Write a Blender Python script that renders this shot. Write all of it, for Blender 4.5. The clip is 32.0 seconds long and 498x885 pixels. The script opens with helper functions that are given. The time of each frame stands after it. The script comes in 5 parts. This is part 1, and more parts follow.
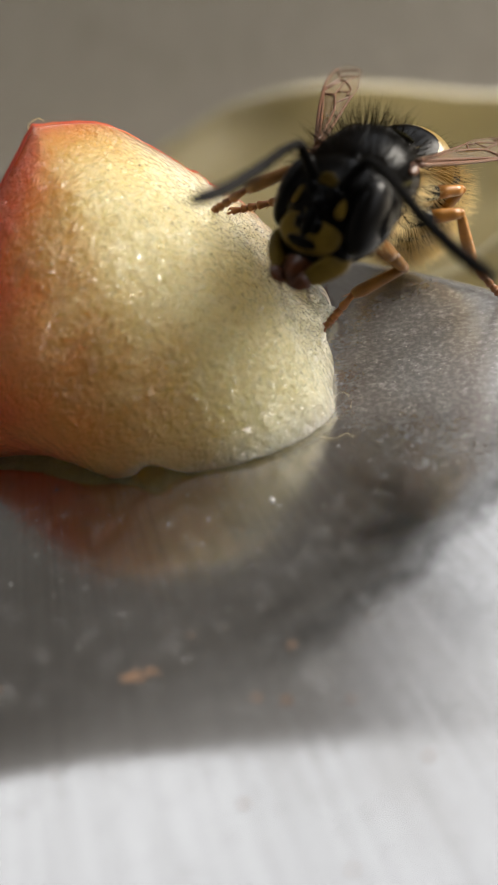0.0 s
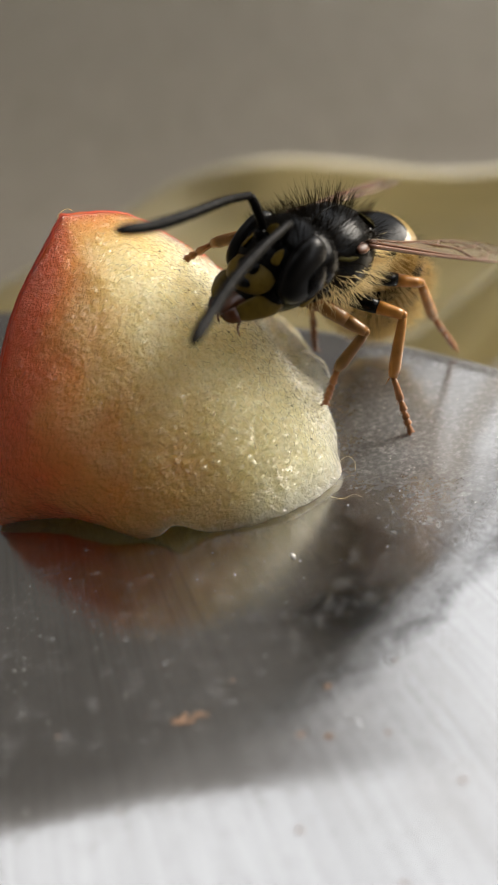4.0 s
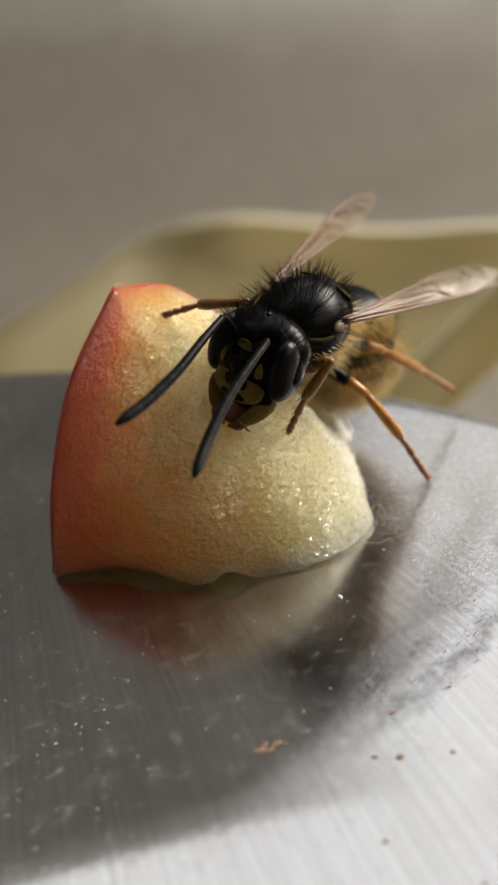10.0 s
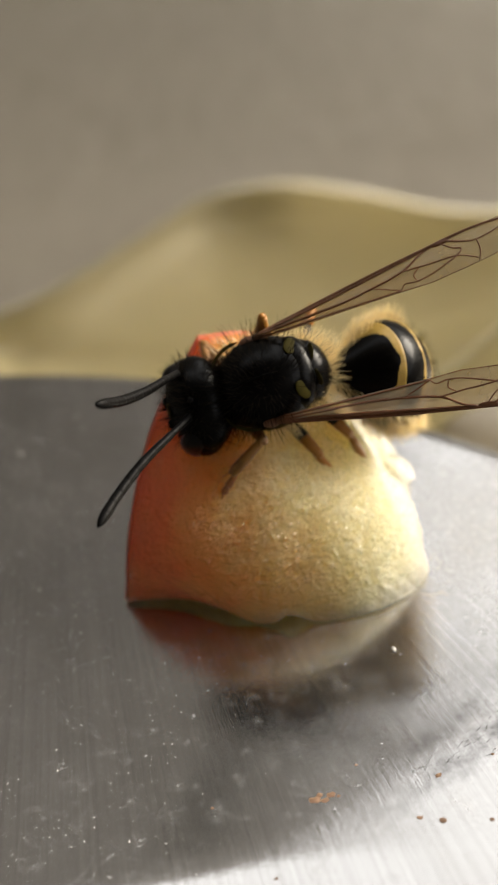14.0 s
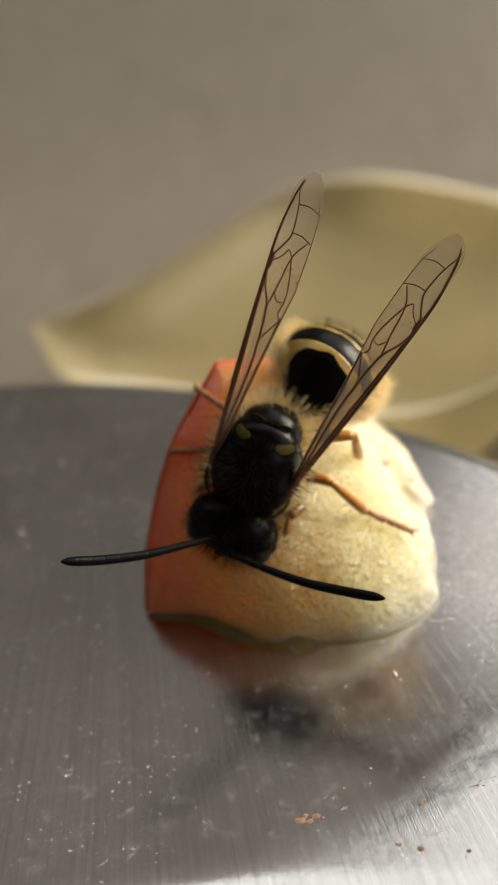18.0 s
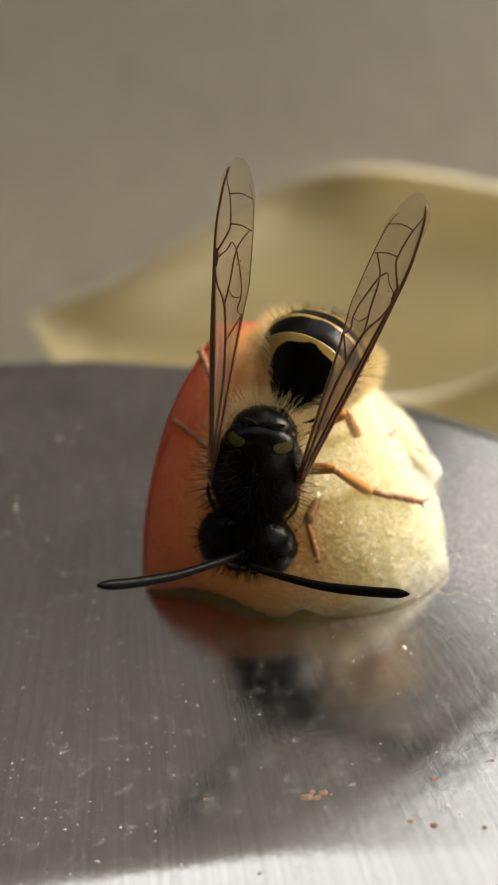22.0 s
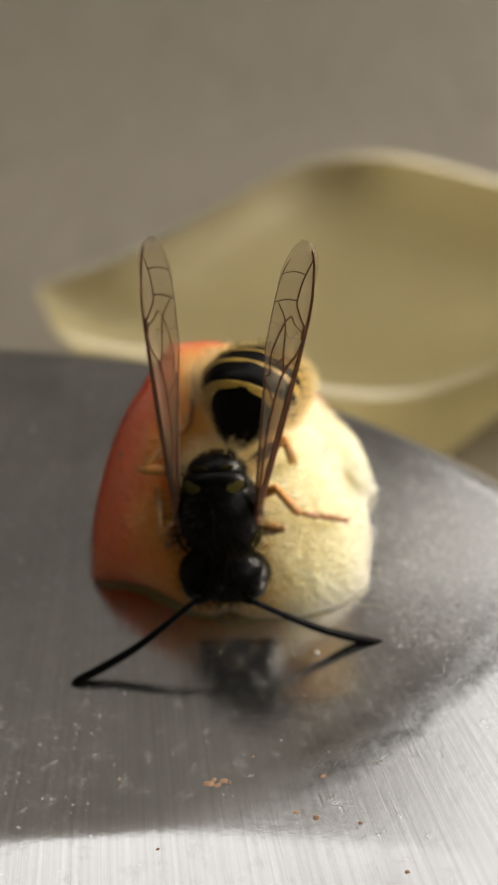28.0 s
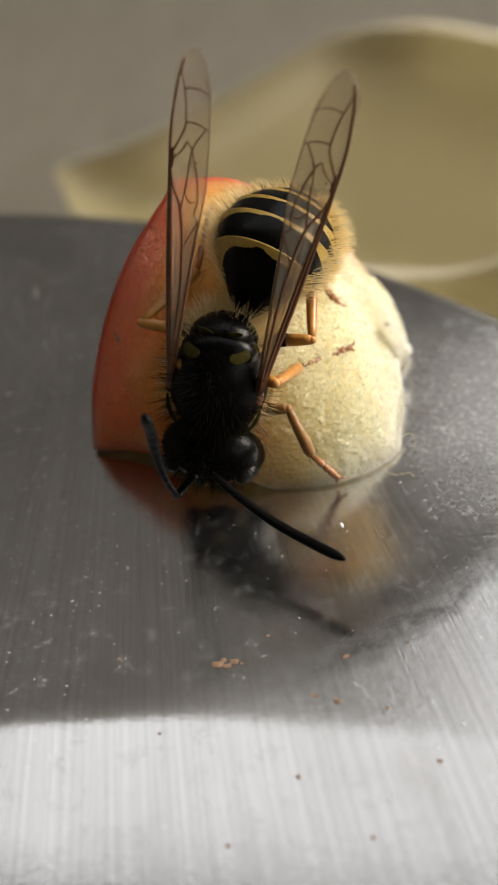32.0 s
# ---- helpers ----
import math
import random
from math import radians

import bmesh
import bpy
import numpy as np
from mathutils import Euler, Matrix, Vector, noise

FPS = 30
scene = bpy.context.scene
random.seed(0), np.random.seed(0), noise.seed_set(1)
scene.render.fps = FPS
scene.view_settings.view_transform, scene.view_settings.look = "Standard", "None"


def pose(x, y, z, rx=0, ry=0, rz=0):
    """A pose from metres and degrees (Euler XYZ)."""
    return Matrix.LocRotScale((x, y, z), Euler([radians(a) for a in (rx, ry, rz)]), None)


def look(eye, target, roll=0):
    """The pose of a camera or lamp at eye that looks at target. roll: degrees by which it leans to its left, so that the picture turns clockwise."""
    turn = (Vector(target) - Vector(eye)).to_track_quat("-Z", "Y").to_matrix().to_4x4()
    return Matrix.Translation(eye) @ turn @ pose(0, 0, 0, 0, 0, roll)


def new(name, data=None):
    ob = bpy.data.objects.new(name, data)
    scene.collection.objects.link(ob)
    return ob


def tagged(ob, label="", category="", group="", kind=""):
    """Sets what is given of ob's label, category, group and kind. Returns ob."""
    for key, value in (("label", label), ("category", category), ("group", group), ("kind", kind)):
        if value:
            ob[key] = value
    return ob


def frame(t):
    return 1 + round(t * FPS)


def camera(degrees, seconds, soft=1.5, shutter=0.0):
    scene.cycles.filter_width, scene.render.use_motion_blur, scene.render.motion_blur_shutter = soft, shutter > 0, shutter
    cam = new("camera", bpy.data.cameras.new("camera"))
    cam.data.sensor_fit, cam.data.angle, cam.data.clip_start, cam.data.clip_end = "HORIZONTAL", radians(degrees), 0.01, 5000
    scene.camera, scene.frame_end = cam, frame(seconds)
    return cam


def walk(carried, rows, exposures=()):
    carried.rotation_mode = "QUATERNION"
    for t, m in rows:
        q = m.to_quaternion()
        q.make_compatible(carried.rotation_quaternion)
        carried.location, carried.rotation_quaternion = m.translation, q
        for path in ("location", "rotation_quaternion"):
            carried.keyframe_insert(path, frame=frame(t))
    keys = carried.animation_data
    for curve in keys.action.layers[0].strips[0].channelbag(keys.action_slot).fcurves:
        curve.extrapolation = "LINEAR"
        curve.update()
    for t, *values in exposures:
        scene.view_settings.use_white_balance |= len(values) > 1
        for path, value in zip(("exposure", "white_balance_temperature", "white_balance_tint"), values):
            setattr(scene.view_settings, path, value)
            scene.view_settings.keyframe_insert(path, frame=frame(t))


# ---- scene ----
U = 0.001  # the plan below is in millimetres

# ---------------------------------------------------------------- camera
cam = camera(28.0, 32.0, soft=1.5, shutter=0.3)
cam.data.dof.use_dof = True
cam.data.dof.focus_distance = 0.0347
cam.data.dof.aperture_fstop = 70.0

# seconds, x, y, z, tilt from straight down, turn, lean
PATH = (
    (0, 6.62, -28.99, 19.51, 52.61, 6.36, -13.76),
    (0.5, 6.5, -29.01, 19.67, 52.8, 5.93, -13.26),
    (1, 6.73, -28.98, 19.78, 52.85, 6.24, -13.8),
    (1.5, 6.67, -29.04, 19.75, 53.29, 5.44, -13.25),
    (2, 6.36, -29.32, 20.1, 53.36, 5.28, -13.34),
    (2.5, 6.35, -29.94, 21.58, 54.56, 4.04, -12.7),
    (3, 6.14, -30.19, 21.5, 55.11, 2.67, -12.05),
    (3.5, 5.83, -30.55, 22.26, 55.68, 1.22, -11.48),
    (4, 3.97, -31.03, 21.76, 55.15, 0.61, -11.06),
    (4.5, 3.04, -31.64, 22.08, 55.92, -0.31, -10.92),
    (6.5, 2.06, -32.36, 23.32, 57.01, -3.94, -9.42),
    (7, 2.08, -32.46, 23.69, 57.36, -4.9, -8.86),
    (7.5, 2.14, -32.55, 23.92, 57.47, -4.93, -8.75),
    (8, 1.49, -32.41, 23.68, 56.88, -4.15, -9.4),
    (8.5, 1.1, -32.63, 23.73, 56.93, -4, -9.59),
    (9, 0.51, -32.88, 23.62, 57.21, -4.59, -8.89),
    (9.5, 0.99, -33.05, 24.26, 57.6, -5.24, -8.57),
    (10, -0.1, -32.98, 24.44, 56.99, -4.71, -9.19),
    (10.5, -0.49, -33.03, 25.77, 55.62, -4.82, -9.2),
    (11, 0.04, -32.99, 26.46, 55.35, -6.56, -7.74),
    (11.5, 0.13, -32.74, 25.5, 55.35, -4.03, -9.66),
    (12, -0.25, -32.74, 25.43, 55.18, -3.15, -9.78),
    (12.5, -0.45, -32.71, 26.82, 55.11, -2.24, -9.83),
    (13, -0.33, -32.68, 30.22, 55.68, -2.84, -8.2),
    (13.5, -1.16, -32, 29.59, 54.11, -2.68, -7.11),
    (15.5, 1.31, -31.76, 30.53, 52.46, 1.48, -7.99),
    (16, 1.8, -31.35, 29.61, 52, 2.81, -8.7),
    (16.5, 0.81, -31.5, 29.03, 51.14, 6.1, -11),
    (17, 2.6, -31.82, 30.8, 52.09, 5.67, -10.34),
    (17.5, 3.13, -31.64, 30.88, 52.46, 5.95, -10.44),
    (18, 3.01, -31.97, 31.55, 52.75, 5.88, -10.4),
    (18.5, 2.62, -31.65, 30.49, 52.19, 5.84, -10.35),
    (19, 2.95, -31.84, 30.59, 52.56, 5.6, -10.17),
    (19.5, 2.47, -31.81, 30.57, 52.31, 6.04, -10.54),
    (20, 2.44, -31.74, 29.9, 52.55, 5.94, -10.44),
    (20.5, 2.07, -31.83, 29.81, 52.66, 6.11, -10.56),
    (21, 1.98, -31.91, 29.56, 52.99, 6.03, -10.4),
    (21.5, 1.78, -31.76, 28.89, 52.88, 6.02, -10.42),
    (22, 2.45, -31.71, 29.42, 53.06, 5.57, -10.14),
    (22.5, 2.81, -31.61, 29.01, 53.36, 5.42, -9.93),
    (23, 2.99, -31.77, 29.36, 53.85, 5.82, -10.17),
    (23.5, 3.12, -31.73, 29.52, 53.83, 5.85, -10.18),
    (24, 2.62, -31.85, 28.66, 54.14, 6.25, -10.23),
    (24.5, 2.38, -31.78, 27.65, 54.03, 6.31, -10.03),
    (25, 2.2, -31.88, 26.67, 54.6, 6.38, -9.83),
    (25.5, 5.09, -31.68, 26.31, 56.08, 6.11, -9.82),
    (27.5, 5.32, -32.39, 30.14, 51.9, 7.55, -8.17),
    (28, 6.45, -32.85, 32.87, 50.94, 7.86, -8.09),
    (28.5, 4.35, -33.63, 34.22, 49.97, 9.7, -9.13),
    (29, 3.54, -32.91, 30.7, 48.53, 10.52, -9.08),
    (29.5, 4.62, -32.25, 31.65, 47.25, 11.89, -11.39),
    (30, 5.35, -32.12, 30.86, 47.44, 11.1, -10.15),
    (30.5, 4.74, -31.87, 27.49, 48.78, 7.4, -6.46),
    (31, 7.2, -30.81, 28.95, 46.54, 10.77, -10.18),
    (31.5, 6.87, -30.47, 28.22, 45.79, 11.78, -10.97),
    (32, 6.64, -30.78, 27.9, 46.48, 11.85, -10.87),
)


def held(x, y, z, tilt, turn, lean):
    return Matrix.Translation((x * U, y * U, z * U)) @ pose(0, 0, 0, tilt, 0, turn) @ pose(0, 0, 0, 0, 0, lean)


# the white balance drifts warmer in the middle of the shot
TINTS = ((0, 0.0, 6500, 10), (7, 0.08, 6550, 10), (9, -0.02, 6600, 10), (11.3, -0.02, 6700, 10), (13, 0.32, 6800, 10), (14.5, 0.3, 6900, 10), (16, 0.2, 6950, 10), (25, 0.2, 6950, 10), (28, 0.12, 6850, 10), (29, -0.02, 6700, 10), (30, 0.02, 6650, 10), (32, 0, 6650, 10))
walk(cam, [(r[0], held(*r[1:])) for r in PATH], TINTS)

# ---------------------------------------------------------------- light
world = bpy.data.worlds.new("sky")
scene.world = world
world.use_nodes = True
wn = world.node_tree
sky = wn.nodes.new("ShaderNodeTexSky")
sky.sky_type, sky.sun_disc = "NISHITA", False
sky.sun_elevation, sky.sun_rotation = radians(25), radians(69)
sky.air_density, sky.dust_density = 1.0, 4.0
# high thin cloud over the blue
cloud_at = wn.nodes.new("ShaderNodeTexCoord")
cloud = wn.nodes.new("ShaderNodeTexNoise")
cloud.inputs["Scale"].default_value, cloud.inputs["Detail"].default_value = 2.5, 5.0
wn.links.new(cloud_at.outputs["Generated"], cloud.inputs["Vector"])
cloud_ramp = wn.nodes.new("ShaderNodeValToRGB")
cloud_ramp.color_ramp.elements[0].position, cloud_ramp.color_ramp.elements[0].color = 0.3, (0.75, 0.75, 0.75, 1)
cloud_ramp.color_ramp.elements[1].position, cloud_ramp.color_ramp.elements[1].color = 0.7, (0.95, 0.95, 0.95, 1)
wn.links.new(cloud.outputs["Fac"], cloud_ramp.inputs[0])
veil = wn.nodes.new("ShaderNodeMix")
veil.data_type = "RGBA"
veil.inputs[7].default_value = (10.3, 10.5, 10.8, 1)
wn.links.new(cloud_ramp.outputs[0], veil.inputs[0])
wn.links.new(sky.outputs[0], veil.inputs[6])
wn.links.new(veil.outputs[2], wn.nodes["Background"].inputs[0])
wn.nodes["Background"].inputs[1].default_value = 0.178
sun = new("sun", bpy.data.lights.new("sun", "SUN"))
sun.data.energy, sun.data.angle, sun.data.color = 7.3, radians(32), (1.0, 0.93, 0.82)
sun.matrix_world = look((1.0, 0.38, 0.50), (0, 0, 0))
scene.view_settings.exposure = 0.0


# ---------------------------------------------------------------- materials
class Nodes:
    """A short hand for node trees."""

    def __init__(self, name):
        self.mat = bpy.data.materials.new(name)
        self.mat.use_nodes = True
        self.tree = self.mat.node_tree
        self.bsdf = self.tree.nodes["Principled BSDF"]
        self.coords = self.tree.nodes.new("ShaderNodeTexCoord")

    def add(self, kind, **values):
        node = self.tree.nodes.new("ShaderNode" + kind)
        for key, value in values.items():
            key = key.replace("_", " ")
            node.inputs[key].default_value = value
        return node

    def link(self, a, b):
        self.tree.links.new(a, b)
        return self

    def set(self, **values):
        for key, value in values.items():
            self.bsdf.inputs[key.replace("_", " ")].default_value = value
        return self

    def noise(self, scale, detail=4.0, rough=0.55, stretch=None, source="Object"):
        node = self.add("TexNoise", Scale=scale, Detail=detail, Roughness=rough)
        out = self.coords.outputs[source]
        if stretch:
            m = self.add("Mapping")
            m.inputs["Scale"].default_value = stretch
            self.link(out, m.inputs[0])
            out = m.outputs[0]
        self.link(out, node.inputs["Vector"])
        return node.outputs["Fac"]

    def ramp(self, fac, *stops):
        node = self.add("ValToRGB")
        ramp = node.color_ramp
        while len(ramp.elements) < len(stops):
            ramp.elements.new(0.5)
        for e, (at, col) in zip(ramp.elements, stops):
            e.position = at
            e.color = (*col, 1) if len(col) == 3 else col
        self.link(fac, node.inputs[0])
        return node.outputs[0]

    def value(self, fac, a, b, low=0.0, high=1.0):
        node = self.add("MapRange")
        for i, v in enumerate((a, b, low, high)):
            node.inputs[i + 1].default_value = v
        self.link(fac, node.inputs[0])
        return node.outputs[0]

    def mix(self, fac, a, b):
        node = self.tree.nodes.new("ShaderNodeMix")
        node.data_type = "RGBA"
        for socket, v in ((node.inputs[0], fac), (node.inputs[6], a), (node.inputs[7], b)):
            if isinstance(v, (int, float)):
                socket.default_value = v
            elif isinstance(v, tuple):
                socket.default_value = (*v, 1)
            else:
                self.link(v, socket)
        return node.outputs[2]

    def bump(self, height, strength, distance):
        node = self.add("Bump", Strength=strength, Distance=distance)
        self.link(height, node.inputs["Height"])
        self.link(node.outputs[0], self.bsdf.inputs["Normal"])
        return self


def plain(name, colour, rough=0.5, metal=0.0, vary=0.25, scale=2000.0, bump=0.0):
    n = Nodes(name)
    dark = tuple(c * (1 - vary) for c in colour)
    lite = tuple(min(1, c * (1 + vary)) for c in colour)
    f = n.noise(scale)
    n.link(n.ramp(f, (0.3, dark), (0.7, lite)), n.bsdf.inputs["Base Color"])
    n.set(Roughness=rough, Metallic=metal)
    if max(colour) < 0.02:
        n.set(Specular_IOR_Level=0.2)
    if bump:
        n.bump(f, bump, 0.0001)
    return n.mat


def steel_material(name, grain_at, rough, metal=1.0, tint=(1, 1, 1), pebble=0.2, stain_sheen=None, ring=None, layer_tone=(0.34, 0.62), layer_metal=0.55, layer_tint=None):
    """Brushed steel whose grain fans out from a far point; dull specks and stains, and on the board a painted sheen."""
    n = Nodes(name)
    sub = n.add("VectorMath")
    sub.operation = "SUBTRACT"
    sub.inputs[1].default_value = grain_at
    n.link(n.coords.outputs["Object"], sub.inputs[0])
    sep = n.add("SeparateXYZ")
    n.link(sub.outputs[0], sep.inputs[0])
    ang = n.add("Math")
    ang.operation = "ARCTAN2"
    n.link(sep.outputs[0], ang.inputs[0])
    n.link(sep.outputs[1], ang.inputs[1])
    ln = n.add("VectorMath")
    ln.operation = "LENGTH"
    n.link(sub.outputs[0], ln.inputs[0])
    com = n.add("CombineXYZ")
    n.link(ang.outputs[0], com.inputs[0])
    n.link(ln.outputs["Value"], com.inputs[1])

    def streaks(across, along, detail=4.0):
        m = n.add("Mapping")
        m.inputs["Scale"].default_value = (across, along, 1)
        n.link(com.outputs[0], m.inputs[0])
        t = n.add("TexNoise", Scale=1.0, Detail=detail, Roughness=0.6)
        n.link(m.outputs[0], t.inputs["Vector"])
        return t.outputs["Fac"]

    fine, broad = streaks(1500, 210, 5.0), streaks(300, 50)
    blot = n.noise(160)
    speck = n.noise(5200, 3.0, 0.6)
    col = n.ramp(fine, (0.30, (0.44, 0.43, 0.42)), (0.70, (0.55, 0.54, 0.526)))
    col = n.mix(n.value(broad, 0.35, 0.7), col, (0.60, 0.59, 0.58))
    col = n.mix(n.value(blot, 0.55, 0.75, 0, 0.35), col, (0.42, 0.39, 0.36))
    tinted = n.mix(1.0, col, tint)
    tinted.node.blend_type = "MULTIPLY"
    n.link(tinted, n.bsdf.inputs["Base Color"])
    r = n.add("Math")
    r.operation = "MULTIPLY_ADD"
    n.link(n.value(fine, 0.3, 0.7, -0.03, 0.045), r.inputs[0])
    r.inputs[1].default_value = 1.0
    n.link(n.value(blot, 0.3, 0.7, rough - 0.04, rough + 0.05), r.inputs[2])
    n.link(r.outputs[0], n.bsdf.inputs["Roughness"])
    n.set(Metallic=metal)
    h = n.add("Math")
    h.operation = "MULTIPLY_ADD"
    n.link(speck, h.inputs[0])
    h.inputs[1].default_value = 0.8
    n.link(fine, h.inputs[2])
    n.bump(h.outputs[0], pebble, 0.00005)
    # a dull film of dried water with fine bright grit in it; it also carries the board's sheen
    film = n.add("BsdfPrincipled", Metallic=layer_metal, Roughness=0.5)
    n.link(n.ramp(speck, (0.42, tuple(c * layer_tone[0] for c in layer_tint or tint)), (0.72, tuple(c * layer_tone[1] for c in layer_tint or tint))), film.inputs["Base Color"])
    grit = n.add("Bump", Strength=0.35, Distance=0.00004)
    n.link(n.noise(2600, 3.0, 0.7), grit.inputs["Height"])
    n.link(grit.outputs[0], film.inputs["Normal"])
    mix = n.add("MixShader")
    # the film is patchy, thickest in small worn flecks
    flecks = n.add("Math")
    flecks.operation = "ADD"
    n.link(n.value(blot, 0.35, 0.7, 0.02, 0.08), flecks.inputs[0])
    n.link(n.value(n.noise(1300, 6.0, 0.72), 0.54, 0.74, 0.0, 0.28), flecks.inputs[1])
    film_share = flecks.outputs[0]
    if stain_sheen:
        # a broad ragged patch: dried water on the pan, painted reflection on the board
        away = n.add("VectorMath")
        away.operation = "DISTANCE"
        n.link(n.coords.outputs["Object"], away.inputs[0])
        away.inputs[1].default_value = stain_sheen[:3]
        ragged = n.add("Math")
        ragged.operation = "MULTIPLY_ADD"
        n.link(n.noise(2.3 / stain_sheen[3], 5.0, 0.7), ragged.inputs[0])
        ragged.inputs[1].default_value = 1.1 * stain_sheen[3]
        n.link(away.outputs["Value"], ragged.inputs[2])
        puddle_sheen = n.add("Math")
        puddle_sheen.operation = "ADD"
        n.link(film_share, puddle_sheen.inputs[0])
        n.link(n.value(ragged.outputs[0], stain_sheen[3], stain_sheen[4], stain_sheen[5], 0.0), puddle_sheen.inputs[1])
        film_share = puddle_sheen.outputs[0]
    if ring:
        # grime rubbed round in a broken ring: two smeared lines
        flat = n.add("VectorMath")
        flat.operation = "MULTIPLY"
        flat.inputs[1].default_value = (1, 1, 0)
        n.link(n.coords.outputs["Object"], flat.inputs[0])
        reach = n.add("VectorMath")
        reach.operation = "DISTANCE"
        n.link(flat.outputs[0], reach.inputs[0])
        reach.inputs[1].default_value = (ring[0], ring[1], 0)
        wave = n.add("Math")
        wave.operation = "MULTIPLY_ADD"
        n.link(n.noise(900, 4.0, 0.7), wave.inputs[0])
        wave.inputs[1].default_value = 0.0016
        n.link(reach.outputs["Value"], wave.inputs[2])
        far = ring[2] + 0.0008
        lines = n.ramp(n.value(wave.outputs[0], far - 0.003, far + 0.003), (0.24, (0, 0, 0)), (0.36, (0.55, 0.55, 0.55)), (0.46, (0.12, 0.12, 0.12)), (0.56, (0.95, 0.95, 0.95)), (0.68, (0, 0, 0)))
        # only towards the right-hand front of the ring
        part_of = n.add("SeparateXYZ")
        n.link(flat.outputs[0], part_of.inputs[0])
        worn = n.add("Math")
        worn.operation = "MULTIPLY"
        n.link(n.value(part_of.outputs[0], 0.001, 0.006, 0.0, 1.0), worn.inputs[0])
        n.link(n.value(n.noise(500, 5.0, 0.75), 0.38, 0.6, 0.1, 0.75), worn.inputs[1])
        smear = n.add("Math")
        smear.operation = "MULTIPLY"
        n.link(lines, smear.inputs[0])
        n.link(worn.outputs[0], smear.inputs[1])
        grimy = n.mix(smear.outputs[0], tinted, (0.06, 0.056, 0.052))
        n.link(grimy, n.bsdf.inputs["Base Color"])
    n.link(film_share, mix.inputs[0])
    n.link(n.bsdf.outputs[0], mix.inputs[1]).link(film.outputs[0], mix.inputs[2])
    n.link(mix.outputs[0], n.tree.nodes["Material Output"].inputs[0])
    return n.mat


STEEL = steel_material("pan_steel", (-0.012, 0.045, 0), 0.135, tint=(0.86, 0.855, 0.85), pebble=0.1, stain_sheen=(0.0115, -0.0005, 0, 0.0055, 0.0105, 0.45), ring=(-0.006, 0.008, 0.0227))
# the pale patch far back paints a bright reflection into the board's colour
BOARD = steel_material("board_steel", (0.05, 1.2, 0), 0.36, 0.6, (0.47, 0.415, 0.325), stain_sheen=(0.11, 0.42, 0, 0.09, 0.25, 0.85), layer_tone=(0.64, 0.82), layer_metal=0.1, layer_tint=(1, 0.97, 0.91))
BLACK = plain("black_chitin", (0.0022, 0.002, 0.0018), 0.27, vary=0.3, scale=6000, bump=0.1)
BLACK_DULL = plain("antenna_black", (0.003, 0.0027, 0.0026), 0.42, vary=0.3, scale=4000, bump=0.2)
YELLOW = plain("yellow_chitin", (0.26, 0.165, 0.028), 0.35, vary=0.15, scale=2500, bump=0.1)
MOUTH = plain("mouth_amber", (0.08, 0.024, 0.007), 0.25, vary=0.4, scale=1800, bump=0.2)
FOOT = plain("foot_brown", (0.26, 0.10, 0.03), 0.4, vary=0.3, scale=2500)
AMBER = plain("amber_chitin", (0.42, 0.16, 0.03), 0.35, vary=0.3, scale=2500)
# the leg yellow browned, with the fore legs' shade put into the colour
FOREY_SHADED = plain("fore_leg_shaded", (0.21, 0.095, 0.02), 0.35, vary=0.3, scale=1500)
LEGY = plain("leg_yellow", (0.38, 0.16, 0.026), 0.35, vary=0.3, scale=1500)
# the chitin yellow again, darkened to hold the shade on the face
FACEY_SHADED = plain("face_yellow_shaded", (0.125, 0.08, 0.011), 0.38, vary=0.3, scale=2500, bump=0.2)
# the same yellow for the back, darker still to look backlit
MARK_SHADED = plain("mark_yellow_shaded", (0.035, 0.029, 0.006), 0.6, vary=0.3, scale=2500)
EYE = plain("eye_black", (0.004, 0.0036, 0.0035), 0.32, vary=0.2, scale=6000)
for dark_mat, gloss in ((BLACK, 0.10), (BLACK_DULL, 0.06), (EYE, 0.2), (FACEY_SHADED, 0.12), (MARK_SHADED, 0.03)):
    dark_mat.node_tree.nodes["Principled BSDF"].inputs["Specular IOR Level"].default_value = gloss


def hair_material(name, dark, lite, glow, share):
    """Fine hair that lets the light through."""
    n = Nodes(name)
    n.set(Roughness=0.4)
    n.link(n.ramp(n.noise(3000), (0.3, dark), (0.7, lite)), n.bsdf.inputs["Base Color"])
    thin = n.add("BsdfTranslucent")
    thin.inputs[0].default_value = (*glow, 1)
    mix = n.add("MixShader", Fac=share)
    n.link(n.bsdf.outputs[0], mix.inputs[1]).link(thin.outputs[0], mix.inputs[2])
    n.link(mix.outputs[0], n.tree.nodes["Material Output"].inputs[0])
    return n.mat


HAIR = hair_material("golden_hair", (0.70, 0.56, 0.30), (0.88, 0.76, 0.50), (1.0, 0.88, 0.58), 0.65)
DARKHAIR = hair_material("dark_hair", (0.006, 0.005, 0.004), (0.014, 0.011, 0.008), (0.08, 0.055, 0.03), 0.2)
DARKHAIR.node_tree.nodes["Principled BSDF"].inputs["Specular IOR Level"].default_value = 0.0
# for the unseen walls and roof that shape the light
WALL = plain("unseen_wall_grey", (0.36, 0.335, 0.30), 0.9, vary=0.2, scale=9, bump=0.3)
DARK = plain("unseen_wall_dark", (0.07, 0.065, 0.06), 0.8, vary=0.2, scale=9)
ROOF = plain("unseen_roof_dark", (0.06, 0.055, 0.05), 0.8, vary=0.2, scale=12)


